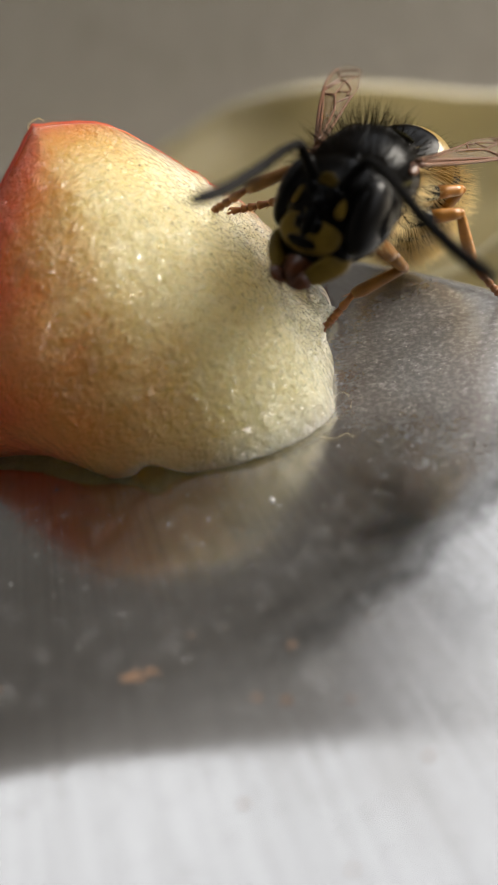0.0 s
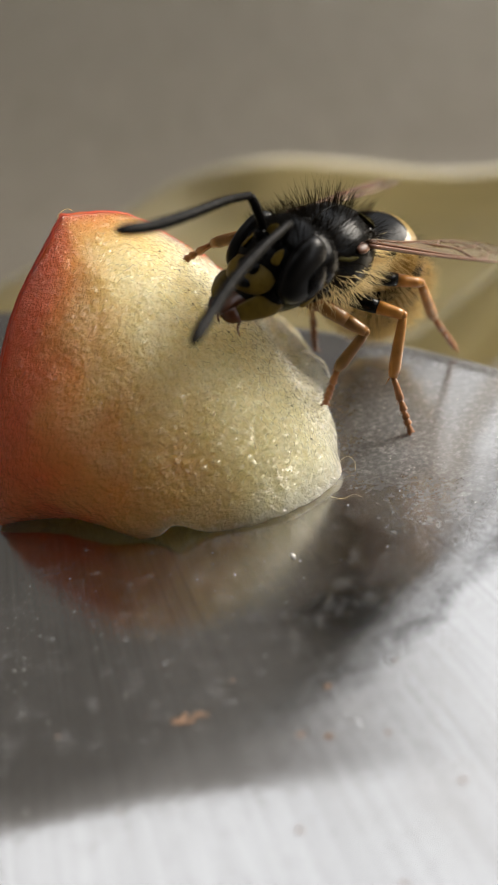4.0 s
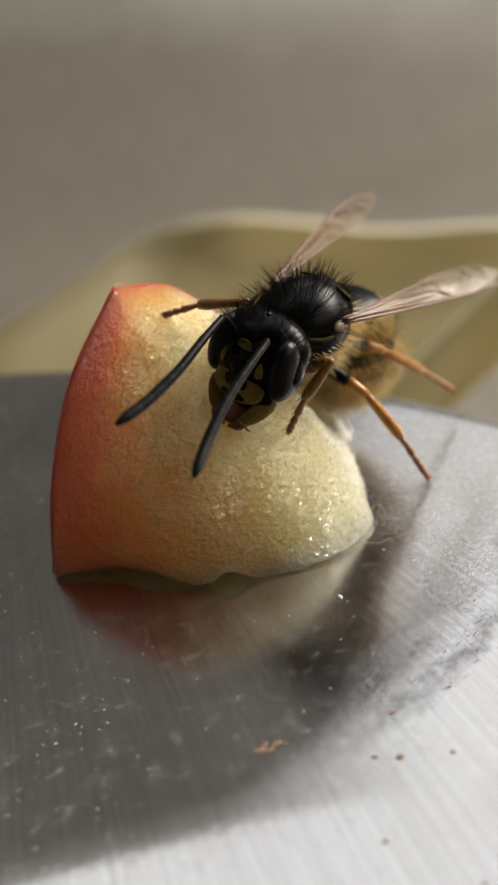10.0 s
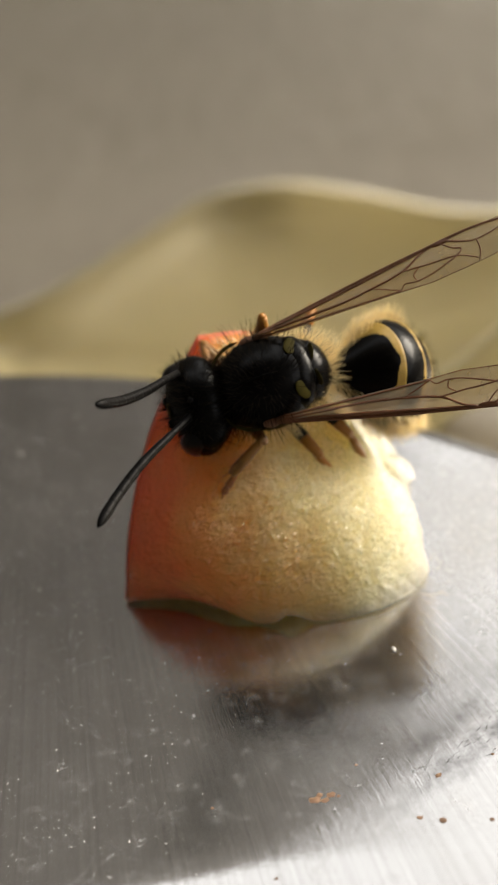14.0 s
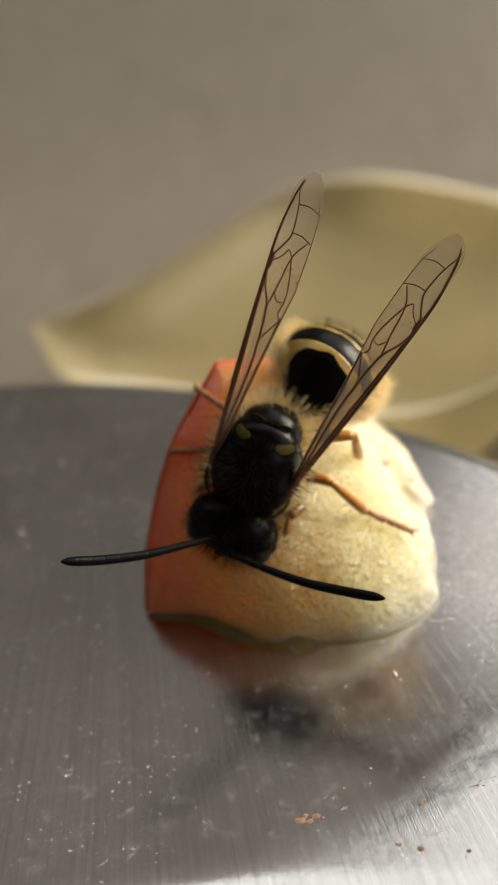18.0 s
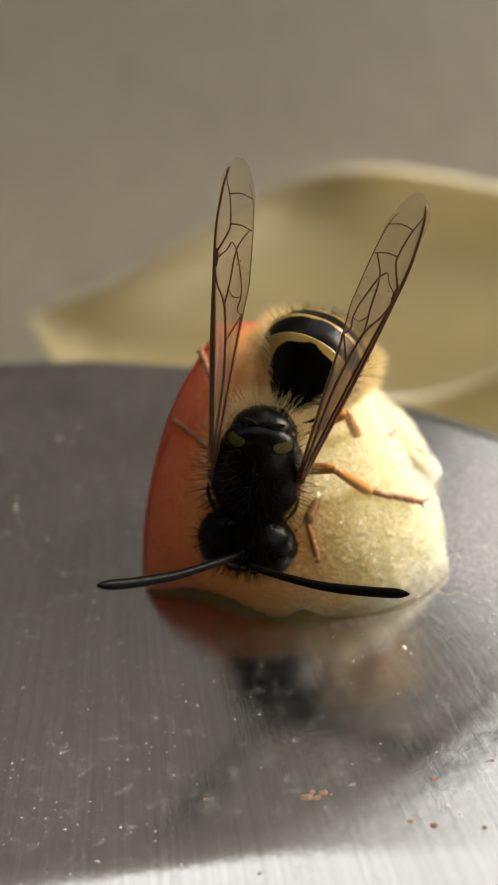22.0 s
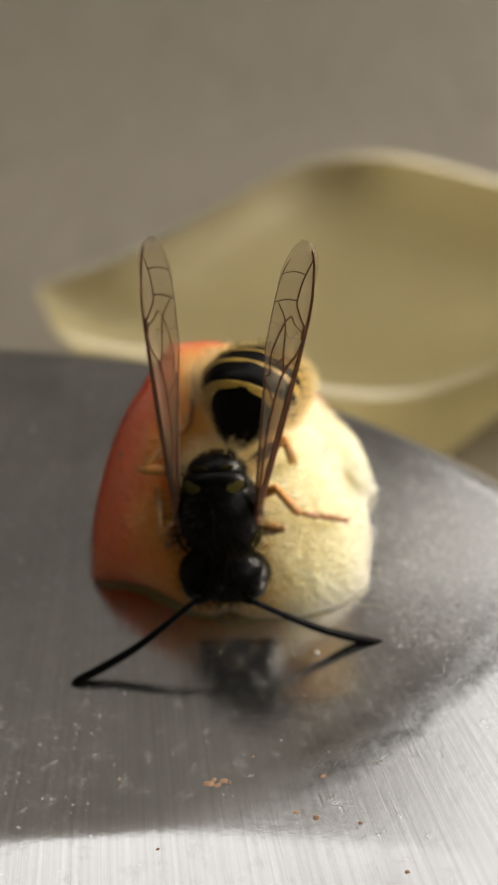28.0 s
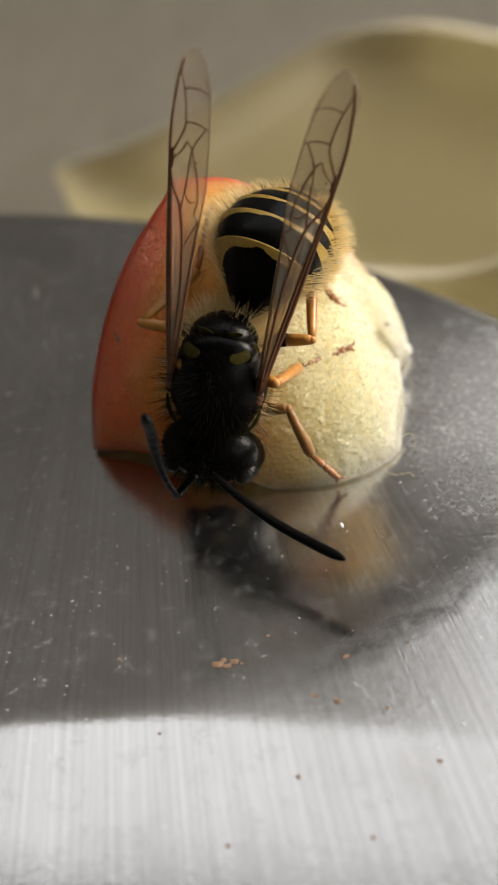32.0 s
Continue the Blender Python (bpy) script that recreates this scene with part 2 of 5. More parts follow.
def apple_flesh():
    n = Nodes("apple_flesh")
    at = n.add("Attribute")
    at.attribute_name = "skin_and_glow"
    grain = n.noise(3200, 5.0, 0.6)
    broad = n.noise(200, 3.0)
    col = n.ramp(grain, (0.3, (0.78, 0.635, 0.31)), (0.7, (0.88, 0.775, 0.47)))
    col = n.mix(n.value(broad, 0.35, 0.7, 0, 0.4), col, (0.75, 0.61, 0.30))
    # red beside the skin; beyond it, shine-through and shade painted as amber
    near = n.ramp(at.outputs["Fac"], (0.0, (0, 0, 0)), (0.3, (0.7, 0.7, 0.7)), (0.6, (1, 1, 1)), (1.0, (1, 1, 1)))
    tone = n.ramp(at.outputs["Fac"], (0.0, (0.82, 0.68, 0.34)), (0.22, (0.74, 0.50, 0.15)), (0.45, (0.66, 0.33, 0.06)), (0.64, (0.80, 0.30, 0.07)), (0.8, (0.84, 0.19, 0.055)), (1.0, (0.86, 0.14, 0.045)))
    col = n.mix(near, col, tone)
    n.link(col, n.bsdf.inputs["Base Color"])
    n.set(Roughness=0.2, Subsurface_Weight=0.85, Subsurface_Scale=0.0075)
    n.bsdf.inputs["Subsurface Radius"].default_value = (1.06, 0.98, 0.86)
    n.bump(n.noise(2700, 5.0, 0.7), 1.0, 0.0005)
    # beads of juice on the cut cells
    beads = n.add("TexVoronoi", Scale=5200.0)
    beads.feature = "SMOOTH_F1"
    n.link(n.coords.outputs["Object"], beads.inputs["Vector"])
    wet = n.add("Bump", Strength=1.0, Distance=0.0004)
    n.link(beads.outputs["Distance"], wet.inputs["Height"])
    n.link(wet.outputs[0], n.bsdf.inputs["Coat Normal"])
    n.set(Coat_Roughness=0.15)
    n.link(n.value(at.outputs["Fac"], 0.2, 0.7, 1.0, 0.3), n.bsdf.inputs["Coat Weight"])
    return n.mat


def apple_skin():
    n = Nodes("apple_skin")
    f = n.noise(260, 4.0, 0.6, (1, 1, 0.25))
    red = n.ramp(f, (0.3, (0.46, 0.02, 0.02)), (0.6, (0.66, 0.08, 0.05)), (0.8, (0.78, 0.40, 0.14)))
    n.link(red, n.bsdf.inputs["Base Color"])
    n.set(Roughness=0.25)
    thin = n.add("BsdfTranslucent")
    n.link(n.mix(0.7, red, (0.95, 0.55, 0.38)), thin.inputs[0])
    mix = n.add("MixShader", Fac=0.7)
    n.link(n.bsdf.outputs[0], mix.inputs[1]).link(thin.outputs[0], mix.inputs[2])
    n.link(mix.outputs[0], n.tree.nodes["Material Output"].inputs[0])
    return n.mat


FLESH, SKIN = apple_flesh(), apple_skin()


def bowl_material(name, dark, lite):
    n = Nodes(name)
    f = n.noise(60, 3.0)
    n.link(n.ramp(f, (0.3, dark), (0.7, lite)), n.bsdf.inputs["Base Color"])
    n.set(Roughness=0.6, Subsurface_Weight=1.0, Subsurface_Scale=0.02)
    n.bsdf.inputs["Subsurface Radius"].default_value = (1.0, 0.95, 0.85)
    thin = n.add("BsdfTranslucent")
    n.link(n.ramp(f, (0.3, tuple(c ** 0.5 for c in dark)), (0.7, tuple(c ** 0.5 for c in lite))), thin.inputs[0])
    mix = n.add("MixShader", Fac=0.6)
    n.link(n.bsdf.outputs[0], mix.inputs[1]).link(thin.outputs[0], mix.inputs[2])
    n.link(mix.outputs[0], n.tree.nodes["Material Output"].inputs[0])
    return n.mat


BOWL = bowl_material("yellow_bowl", (0.33, 0.27, 0.115), (0.38, 0.32, 0.15))
# the same yellow made paler, to lift the shaded inside
BOWL_IN = bowl_material("yellow_bowl_lightened", (0.37, 0.31, 0.155), (0.42, 0.355, 0.185))
BOWL_RIM = bowl_material("bowl_rim", (0.34, 0.28, 0.125), (0.39, 0.325, 0.155))


def wing_material():
    n = Nodes("wing_membrane")
    f = n.noise(900, 3.0)
    tr = n.add("BsdfTransparent")
    # smoky amber at the root, clear grey at the tip
    along = n.add("SeparateXYZ")
    n.link(n.coords.outputs["Object"], along.inputs[0])
    n.link(n.ramp(n.value(along.outputs[1], 0.0, 0.011), (0.05, (0.52, 0.36, 0.20)), (0.5, (0.60, 0.49, 0.35)), (0.8, (0.66, 0.61, 0.53))), tr.inputs[0])
    n.link(n.ramp(f, (0.3, (0.66, 0.57, 0.44)), (0.7, (0.80, 0.71, 0.58))), n.bsdf.inputs["Base Color"])
    n.set(Roughness=0.2, Specular_IOR_Level=1.0)
    n.bump(n.noise(700, 2.0, 0.5, (1.6, 0.5, 1)), 0.7, 0.0002)
    thin = n.add("BsdfTranslucent")
    thin.inputs[0].default_value = (1.0, 0.89, 0.70, 1)
    film = n.add("MixShader", Fac=0.3)
    n.link(n.bsdf.outputs[0], film.inputs[1]).link(thin.outputs[0], film.inputs[2])
    mix = n.add("MixShader", Fac=0.22)
    n.link(tr.outputs[0], mix.inputs[1]).link(film.outputs[0], mix.inputs[2])
    n.link(mix.outputs[0], n.tree.nodes["Material Output"].inputs[0])
    return n.mat


WING = wing_material()
VEIN = plain("wing_vein", (0.13, 0.05, 0.02), 0.4)
RUST = plain("rust", (0.20, 0.12, 0.075), 0.9, vary=0.4, scale=3000, bump=0.5)
SCUFF = plain("scuff", (0.15, 0.147, 0.143), 0.4, metal=0.85)
SCALE = plain("dried_scale", (0.62, 0.60, 0.57), 0.16, vary=0.2, scale=3000, metal=0.7)
CRUMB = plain("pale_crumb", (0.66, 0.64, 0.60), 0.7)


# ---------------------------------------------------------------- mesh helpers
def mesh_object(name, bm, material, parent=None, label="", smooth=True):
    """Links a bmesh in millimetres as one mesh object."""
    bmesh.ops.scale(bm, vec=(U, U, U), verts=bm.verts)
    for f in bm.faces:
        f.smooth = smooth
    me = bpy.data.meshes.new(name)
    bm.to_mesh(me)
    bm.free()
    for m in material if isinstance(material, (list, tuple)) else (material,):
        me.materials.append(m)
    ob = new(name, me)
    if parent:
        ob.parent = parent
    if label:
        ob["label"] = label
    return ob


def part(name, bm, material, parent, label=""):
    return mesh_object(name, bm, material, parent, label)


def tube(bm, points, radii, n=10, flat=1.0, mat=0):
    """Adds a closed tube through the points."""
    pts = [Vector(p) for p in points]
    rings = []
    side = None
    for i, p in enumerate(pts):
        d = (pts[min(i + 1, len(pts) - 1)] - pts[max(i - 1, 0)]).normalized()
        if side is None:
            side = d.orthogonal().normalized()
        side = (side - d * side.dot(d)).normalized()
        up = d.cross(side)
        r = radii[i]
        rings.append([bm.verts.new(p + r * (math.cos(2 * math.pi * k / n) * side + flat * math.sin(2 * math.pi * k / n) * up)) for k in range(n)])
    for a, b in zip(rings, rings[1:]):
        for k in range(n):
            f = bm.faces.new((a[k], a[(k + 1) % n], b[(k + 1) % n], b[k]))
            f.material_index = mat
    for ring in (list(reversed(rings[0])), rings[-1]):
        f = bm.faces.new(ring)
        f.material_index = mat
    return bm


def ball(bm, centre, size, u=20, v=14, turn=None, shape=None):
    """Adds an ellipsoid; shape(unit vector) may bend it."""
    made = bmesh.ops.create_uvsphere(bm, u_segments=u, v_segments=v, radius=1.0)["verts"]
    for w in made:
        p = w.co.copy()
        if shape:
            p = shape(p)
        p = Vector((p.x * size[0], p.y * size[1], p.z * size[2]))
        if turn:
            p = turn @ p
        w.co = p + Vector(centre)
    return made


def smooth_curve(points, n):
    """Catmull-Rom through the points, n samples."""
    pts = [Vector(p) for p in points]
    pts = [2 * pts[0] - pts[1]] + pts + [2 * pts[-1] - pts[-2]]
    out = []
    spans = len(pts) - 3
    for i in range(n):
        u = i / (n - 1) * spans
        k = min(int(u), spans - 1)
        t = u - k
        a, b, c, d = pts[k:k + 4]
        out.append(0.5 * (2 * b + (c - a) * t + (2 * a - 5 * b + 4 * c - d) * t * t + (3 * b - a - 3 * c + d) * t ** 3))
    return out


# ---------------------------------------------------------------- the place
PAN_AT, PAN_R, RING_R = Vector((-23.9, -32.75)), 52.5, 22.5
FLOOR_Z = -42.0


def pan_height(x, y):
    """The gently domed top, which rolls off at the rim."""
    d = (Vector((x, y)) - PAN_AT).length
    # dished about (-6, 8) inside a pressed ring; outside the ring the sheet falls away
    r = math.hypot(x + 6, y - 8)
    side = min(1.0, max(0.0, (x + 15) / 9)) * min(1.0, max(0.0, (-3.0 - y) / 6))
    dish = 0.0035 * max(0.0, min(r, RING_R) - 12.0) ** 2
    g = max(0.0, r - RING_R)
    fall = 0.03 * g * g if g < 0.7 else 0.0147 + 0.042 * (min(g, 7.0) - 0.7)
    # a shallow dent towards the near side
    e = -14.1 - y + 0.05 * x
    dent = 0.0 if e < 0 else 0.07 * e * e if e < 1.0 else 0.07 + 0.14 * (min(e, 10.0) - 1.0)
    level = side * dish - max(dent, side * fall)
    return -0.0002 * ((x + 2) ** 2 + (y + 2) ** 2) + level - (0.0 if d < PAN_R - 1.8 else 0.8 * ((d - PAN_R + 1.8) / 1.8) ** 2)


def build_pan():
    pan = new("upturned_pan")
    tagged(pan, "upturned brushed stainless steel pan with dull stains", "pan")
    bm = bmesh.new()
    nr, na = 240, 360
    radii = [PAN_R * (i / nr) ** 0.8 for i in range(1, nr + 1)]
    rings = [[bm.verts.new((PAN_AT.x, PAN_AT.y, pan_height(*PAN_AT)))]]
    for r in radii:
        ring = []
        for k in range(na):
            a = 2 * math.pi * k / na
            x, y = PAN_AT.x + r * math.cos(a), PAN_AT.y + r * math.sin(a)
            ring.append(bm.verts.new((x, y, pan_height(x, y))))
        rings.append(ring)
    for r, dz, low in ((0.5, 1.2, 0), (1.0, 3.2, 0), (1.4, 16, 0), (1.6, 0, 2), (4, 0, 0.6), (4.4, 0, 0)):
        ring = []
        for k in range(na):
            a = 2 * math.pi * k / na
            c, s = math.cos(a), math.sin(a)
            z = pan_height(PAN_AT.x + PAN_R * c, PAN_AT.y + PAN_R * s) - dz if dz else FLOOR_Z + low
            ring.append(bm.verts.new((PAN_AT.x + (PAN_R + r) * c, PAN_AT.y + (PAN_R + r) * s, z)))
        rings.append(ring)
    for a, b in zip(rings, rings[1:]):
        for k in range(na):
            j = (k + 1) % na
            bm.faces.new((a[0], b[k], b[j]) if len(a) == 1 else (a[k], b[k], b[j], a[j]))
    bmesh.ops.recalc_face_normals(bm, faces=bm.faces)
    part("body", bm, STEEL, pan)
    return pan


PAN = build_pan()


def sheet(name, corners, thick, material, label, category):
    bm = bmesh.new()
    a, b, c, d = [Vector(p) for p in corners]
    nrm = (b - a).cross(c - a).normalized() * thick
    lo = [bm.verts.new(p) for p in (a, b, c, d)]
    hi = [bm.verts.new(p - nrm) for p in (a, b, c, d)]
    bm.faces.new(lo)
    bm.faces.new(list(reversed(hi)))
    for i in range(4):
        j = (i + 1) % 4
        bm.faces.new((lo[j], lo[i], hi[i], hi[j]))
    return tagged(mesh_object(name, bm, material, smooth=False), label, category, kind="structure")


def build_floor():
    """The draining board: pressed steel, rising in a long smooth sweep behind the bowl."""
    bm = bmesh.new()
    nx, ny = 60, 140
    rows = []
    for j in range(ny + 1):
        y = -900 + 1420 * j / ny if j < 70 else -190 + 710 * (j - 70) / 70
        row = []
        for i in range(nx + 1):
            x = -900 + 1800 * i / nx
            d = y + 0.05 * x
            f = min(1.0, max(0.0, (d - 195) / 230))
            row.append(bm.verts.new((x, y, FLOOR_Z + 55.0 * f * f * (3 - 2 * f) - 5.0 * math.exp(-((d - 165) / 40) ** 2))))
        rows.append(row)
    for a, b in zip(rows, rows[1:]):
        for i in range(nx):
            bm.faces.new((a[i], a[i + 1], b[i + 1], b[i]))
    low = [bm.verts.new((x, y, FLOOR_Z - 20)) for x, y in ((-900, -900), (900, -900), (900, 520), (-900, 520))]
    bm.faces.new(list(reversed(low)))
    return tagged(mesh_object("floor", bm, BOARD), "wide brushed stainless steel draining board", "worktop", kind="structure")


build_floor()
# walls out of view, added to block light and shape what the pan reflects
sheet("unseen_wall_north", ((-900, 520, FLOOR_Z), (110, 520, FLOOR_Z), (110, 520, 1330), (-900, 520, 1330)), 60, WALL, "unseen brown-grey wall added to shape the light", "wall")
sheet("unseen_wall_low", ((110, 520, FLOOR_Z), (900, 520, FLOOR_Z), (900, 520, 300), (110, 520, 300)), 58, WALL, "unseen low brown-grey wall added to leave a gap of sky", "wall")
sheet("unseen_wall_west", ((-900, -900, FLOOR_Z), (-900, 520, FLOOR_Z), (-900, 520, 1300), (-900, -900, 1300)), 60, DARK, "unseen dark wall added to block light", "wall")
sheet("unseen_wall_east", ((900, 520, FLOOR_Z), (900, -900, FLOOR_Z), (900, -900, 260), (900, 520, 260)), 60, WALL, "unseen brown-grey wall added to shape the light", "wall")
sheet("unseen_wall_south", ((900, -900, FLOOR_Z), (-900, -900, FLOOR_Z), (-900, -900, 1300), (900, -900, 1300)), 60, DARK, "unseen dark wall added to block light", "wall")
# a roof out of view, added to cut sky light from the near side
sheet("unseen_roof", ((-900, -900, 900), (-900, 45, 900), (900, 45, 900), (900, -900, 900)), 20, ROOF, "unseen dark roof added to block the sky", "roof")


def build_bowl():
    """A boat-shaped bowl, drawn out to a blunt spout at both ends."""
    bowl = new("bowl")
    bowl.location = (4 * U, 62 * U, FLOOR_Z * U)
    tagged(bowl, "pale yellow boat-shaped bowl with blunt spouts", "bowl")
    h = -20 - FLOOR_Z
    plan = smooth_curve(((-30, -4, 0), (-30.5, -0.5, 0), (-22, 4.5, 0), (-12, 15, 0), (-3, 24.5, 0), (7, 26, 0), (16, 20, 0), (25, 12, 0), (37, 7.5, 0), (43, 3, 0), (41, -2, 0), (32, -5.5, 0), (21, -16, 0), (13, -22.5, 0), (5, -24.5, 0), (-6, -21, 0), (-16, -16, 0), (-26, -11.5, 0), (-30, -4, 0)), 120)[:-1]
    outer = ((0.42, 0), (0.46, 0.2), (0.66, 4), (0.86, 11), (0.97, h - 2.5), (1.0, h - 0.8))
    edge = ((1.0, h - 0.8), (1.003, h - 0.4), (0.998, h - 0.1), (0.988, h), (0.978, h - 0.2), (0.972, h - 0.9))
    inner = ((0.972, h - 0.9), (0.93, h - 3), (0.80, h - 5.2), (0.55, h - 6.6), (0.25, h - 7.2), (0.0, h - 7.3))

    def skin(name, prof, paint, label="", close=False):
        bm = bmesh.new()
        rows = [[bm.verts.new((p.x * f, p.y * f, z)) for p in plan] if f else [bm.verts.new((0, 0, z))] for f, z in prof]
        n = len(plan)
        for a, b in zip(rows, rows[1:]):
            for i in range(n):
                j = (i + 1) % n
                bm.faces.new((a[i], a[j], b[0]) if len(b) == 1 else (a[i], a[j], b[j], b[i]))
        if close:
            bm.faces.new(rows[0])
        bmesh.ops.recalc_face_normals(bm, faces=bm.faces)
        part(name, bm, paint, bowl, label)

    skin("outer_wall", outer, BOWL, close=True)
    skin("inner_wall", inner, BOWL_IN)
    skin("rim", edge, BOWL_RIM, "thin rounded rim")
    return bowl


build_bowl()


# ---------------------------------------------------------------- the apple
def apple_edges(n=64):
    """The lower edge of the cut face on the pan and the line where the skin meets it, both from the near left foot to the far right foot."""
    low = smooth_curve(((-5.8, -2.2, 0.12), (-3.4, -2.8, 0.1), (-0.7, -4.4, 0.08), (2.0, -4.8, 0.06), (4.6, -4.55, 0.1), (6.5, -3.3, 0.14), (6.74, -1.93, 0.30), (6.94, -0.29, 0.40), (6.79, 1.64, 0.30), (7.3, 2.95, 0.1)), n)
    k = int(0.375 * n)
    rise = smooth_curve(((-5.8, -2.2, 0.12), (-5.05, -1.4, 3.5), (-3.6, 0.75, 6.65), (-1.3, 3.0, 9.1)), k + 1)
    fall = smooth_curve(((-1.3, 3.0, 9.1), (0.7, 4.05, 8.35), (2.2, 4.75, 6.85), (3.4, 5.2, 5.4), (4.8, 5.4, 3.6), (6.2, 4.8, 1.7), (7.3, 2.95, 0.1)), n - k)
    top = rise[:-1] + fall
    return low, top


def build_apple():
    """A closed body of flesh; a thin skin over its back as far as it was left on."""
    apple = new("apple_piece")
    tagged(apple, "cut chunk of red-skinned apple with moist cream flesh", "apple")
    n, m, k_back = 321, 200, 28
    low, top = apple_edges(n)
    back = smooth_curve(((-5.8, -2.2, 0.12), (-5.5, 0.3, 0.1), (-4.3, 3.6, 0), (-1.6, 6.2, 0), (1.8, 7.4, 0), (4.8, 7.0, 0), (6.8, 5.2, 0), (7.3, 2.95, 0.1)), n)
    bm = bmesh.new()
    tag = bm.verts.layers.float.new("skin_and_glow")
    rows, crest = [], []
    line = top[0:int(0.5 * n):5]
    eased = []
    for i in range(n):
        w = min(26, i, n - 1 - i)
        eased.append(sum(top[i - w:i + w + 1], Vector()) / (2 * w + 1))
    for i in range(n):
        u = i / (n - 1)
        span = math.sin(math.pi * u) ** 0.7
        a, b = low[i].copy(), top[i].copy()
        # ragged lower edge: shallow bites
        bite = 0.75 * math.exp(-((a.x - 0.75) / 0.6) ** 2) * (u < 0.6) + 0.6 * min(1.0, max(0.0, (-0.7 - a.x) / 1.1)) * (u < 0.6) + 0.05 * math.sin(u * 61) + 0.10 * noise.noise(Vector((u * 40, 0, 3)))
        bite = max(0.0, bite) * span
        a.z += 0.03 * span
        # torn and eaten far shoulder
        torn = min(1.0, max(0.0, (u - 0.62) / 0.1)) * span
        b.z += torn * (0.6 * noise.noise(Vector((u * 30, 7, 1))) + 0.3 * noise.noise(Vector((u * 90, 2, 1))))
        b.x += torn * 0.75 * noise.noise(Vector((u * 36, 9, 4)))
        out = Vector((0.15 + 0.9 * (u - 0.4), -0.75, 0.55)).normalized()
        fade = 1.0 if u < 0.36 else max(0.0, 1 - (u - 0.36) * 4)
        row = []
        for j in range(m):
            v = j / (m - 1)
            p = a.lerp(eased[i].lerp(b, v ** 7), v)
            p.z += bite * max(0.0, 1 - v / 0.16) ** 1.5
            p += out * (1.25 * span * math.sin(math.pi * v ** 1.15) * (1 - 0.5 * max(0.0, u - 0.6) / 0.4))
            # the lower half of the cut stands almost upright
            p += out * (0.85 * span * min(1.0, max(0.0, (0.62 - u) / 0.4)) ** 1.5 * math.sin(math.pi * v ** 0.72))
            # a hollow where it has been eaten, on the far shoulder
            p -= out * (0.9 * math.exp(-((u - 0.76) / 0.09) ** 2 - ((v - 0.55) / 0.25) ** 2))
            inner = min(1, 8 * v * (1 - v))
            rough = 0.12 * noise.noise(p * 0.55) + 0.06 * noise.noise(p * 1.9)
            # juicy grains of the cut cells, coarser away from the skin
            grains = 0.55 + 0.6 * min(1.0, max(0.0, (p.x + 2.5) / 7.0))
            g = noise.noise(p * 6.2)
            h = noise.noise(p * 11.0 + Vector((4, 1, 7)))
            rough += grains * (0.24 * max(0.0, g) ** 1.2 + 0.15 * abs(h))
            w = bm.verts.new(p + out * rough * inner)
            dist = min((p - q).length_squared for q in line) ** 0.5
            # reaches further low down, so the shaded lower left is coloured amber
            w[tag] = min(1.0, max(0.0, 1.0 - dist / max(1.8, 15.0 - 1.45 * max(0.0, p.z)) + 0.08 * noise.noise(p * 0.9))) * fade
            row.append(w)
        rows.append(row)
        crest.append(row[-1].co.copy())
    # the back under the skin, then the underside, a little hollow
    for i in range(n):
        u = i / (n - 1)
        span = math.sin(math.pi * u) ** 0.7
        row = rows[i]
        start, foot = row[-1].co.copy(), row[0].co.copy()
        for j in range(1, k_back):
            v = j / (k_back - 1)
            p = start.lerp(back[i], v) + Vector((0.1, 0.8, 0.45)) * 1.12 * span * math.sin(math.pi * v)
            p += Vector((0.3, 0.6, 0.4)) * span * (0.12 * noise.noise(p * 1.3) if u > 0.56 else 0.0)
            w = bm.verts.new(p)
            w[tag] = 0.6 if u < 0.5 else 0.1
            row.append(w)
        for f in (0.7, 0.4, 0.15, 0.04):
            w = bm.verts.new(foot.lerp(back[i], f) + Vector((0, 0, 0.03 * span)))
            w[tag] = 0.1
            row.append(w)
    width = len(rows[0])
    for i in range(n - 1):
        for j in range(width):
            k = (j + 1) % width
            bm.faces.new((rows[i][j], rows[i + 1][j], rows[i + 1][k], rows[i][k]))
    bmesh.ops.remove_doubles(bm, verts=[w for r in (0, 1, n - 2, n - 1) for w in rows[r]], dist=0.002)
    bmesh.ops.recalc_face_normals(bm, faces=bm.faces)
    part("flesh", bm, FLESH, apple, "moist granular cream apple flesh")
    # the skin: a shell with two faces
    bm = bmesh.new()
    last = int(0.77 * n)
    shell = []
    for lift in (0.03, 0.16):
        rows = []
        for i in range(1, last):
            u = i / (n - 1)
            span = math.sin(math.pi * u) ** 0.7
            row = []
            for j in range(20):
                v = j / 19
                p = crest[i].lerp(back[i], v) + Vector((0.1, 0.8, 0.45)) * (1.12 * span * math.sin(math.pi * v)) + Vector((-0.5, 0.5, 0.55)) * lift
                p.z += 0.03 * noise.noise(Vector((u * 60, v, 0)))
                row.append(bm.verts.new(p))
            rows.append(row)
        shell.append(rows)
    a, b = shell
    count = len(a)
    for i in range(count - 1):
        for j in range(19):
            bm.faces.new((a[i][j], a[i + 1][j], a[i + 1][j + 1], a[i][j + 1]))
            bm.faces.new((b[i][j], b[i][j + 1], b[i + 1][j + 1], b[i + 1][j]))
        bm.faces.new((a[i][0], b[i][0], b[i + 1][0], a[i + 1][0]))
    for i in (0, count - 1):
        for j in range(19):
            bm.faces.new((a[i][j], a[i][j + 1], b[i][j + 1], b[i][j]))
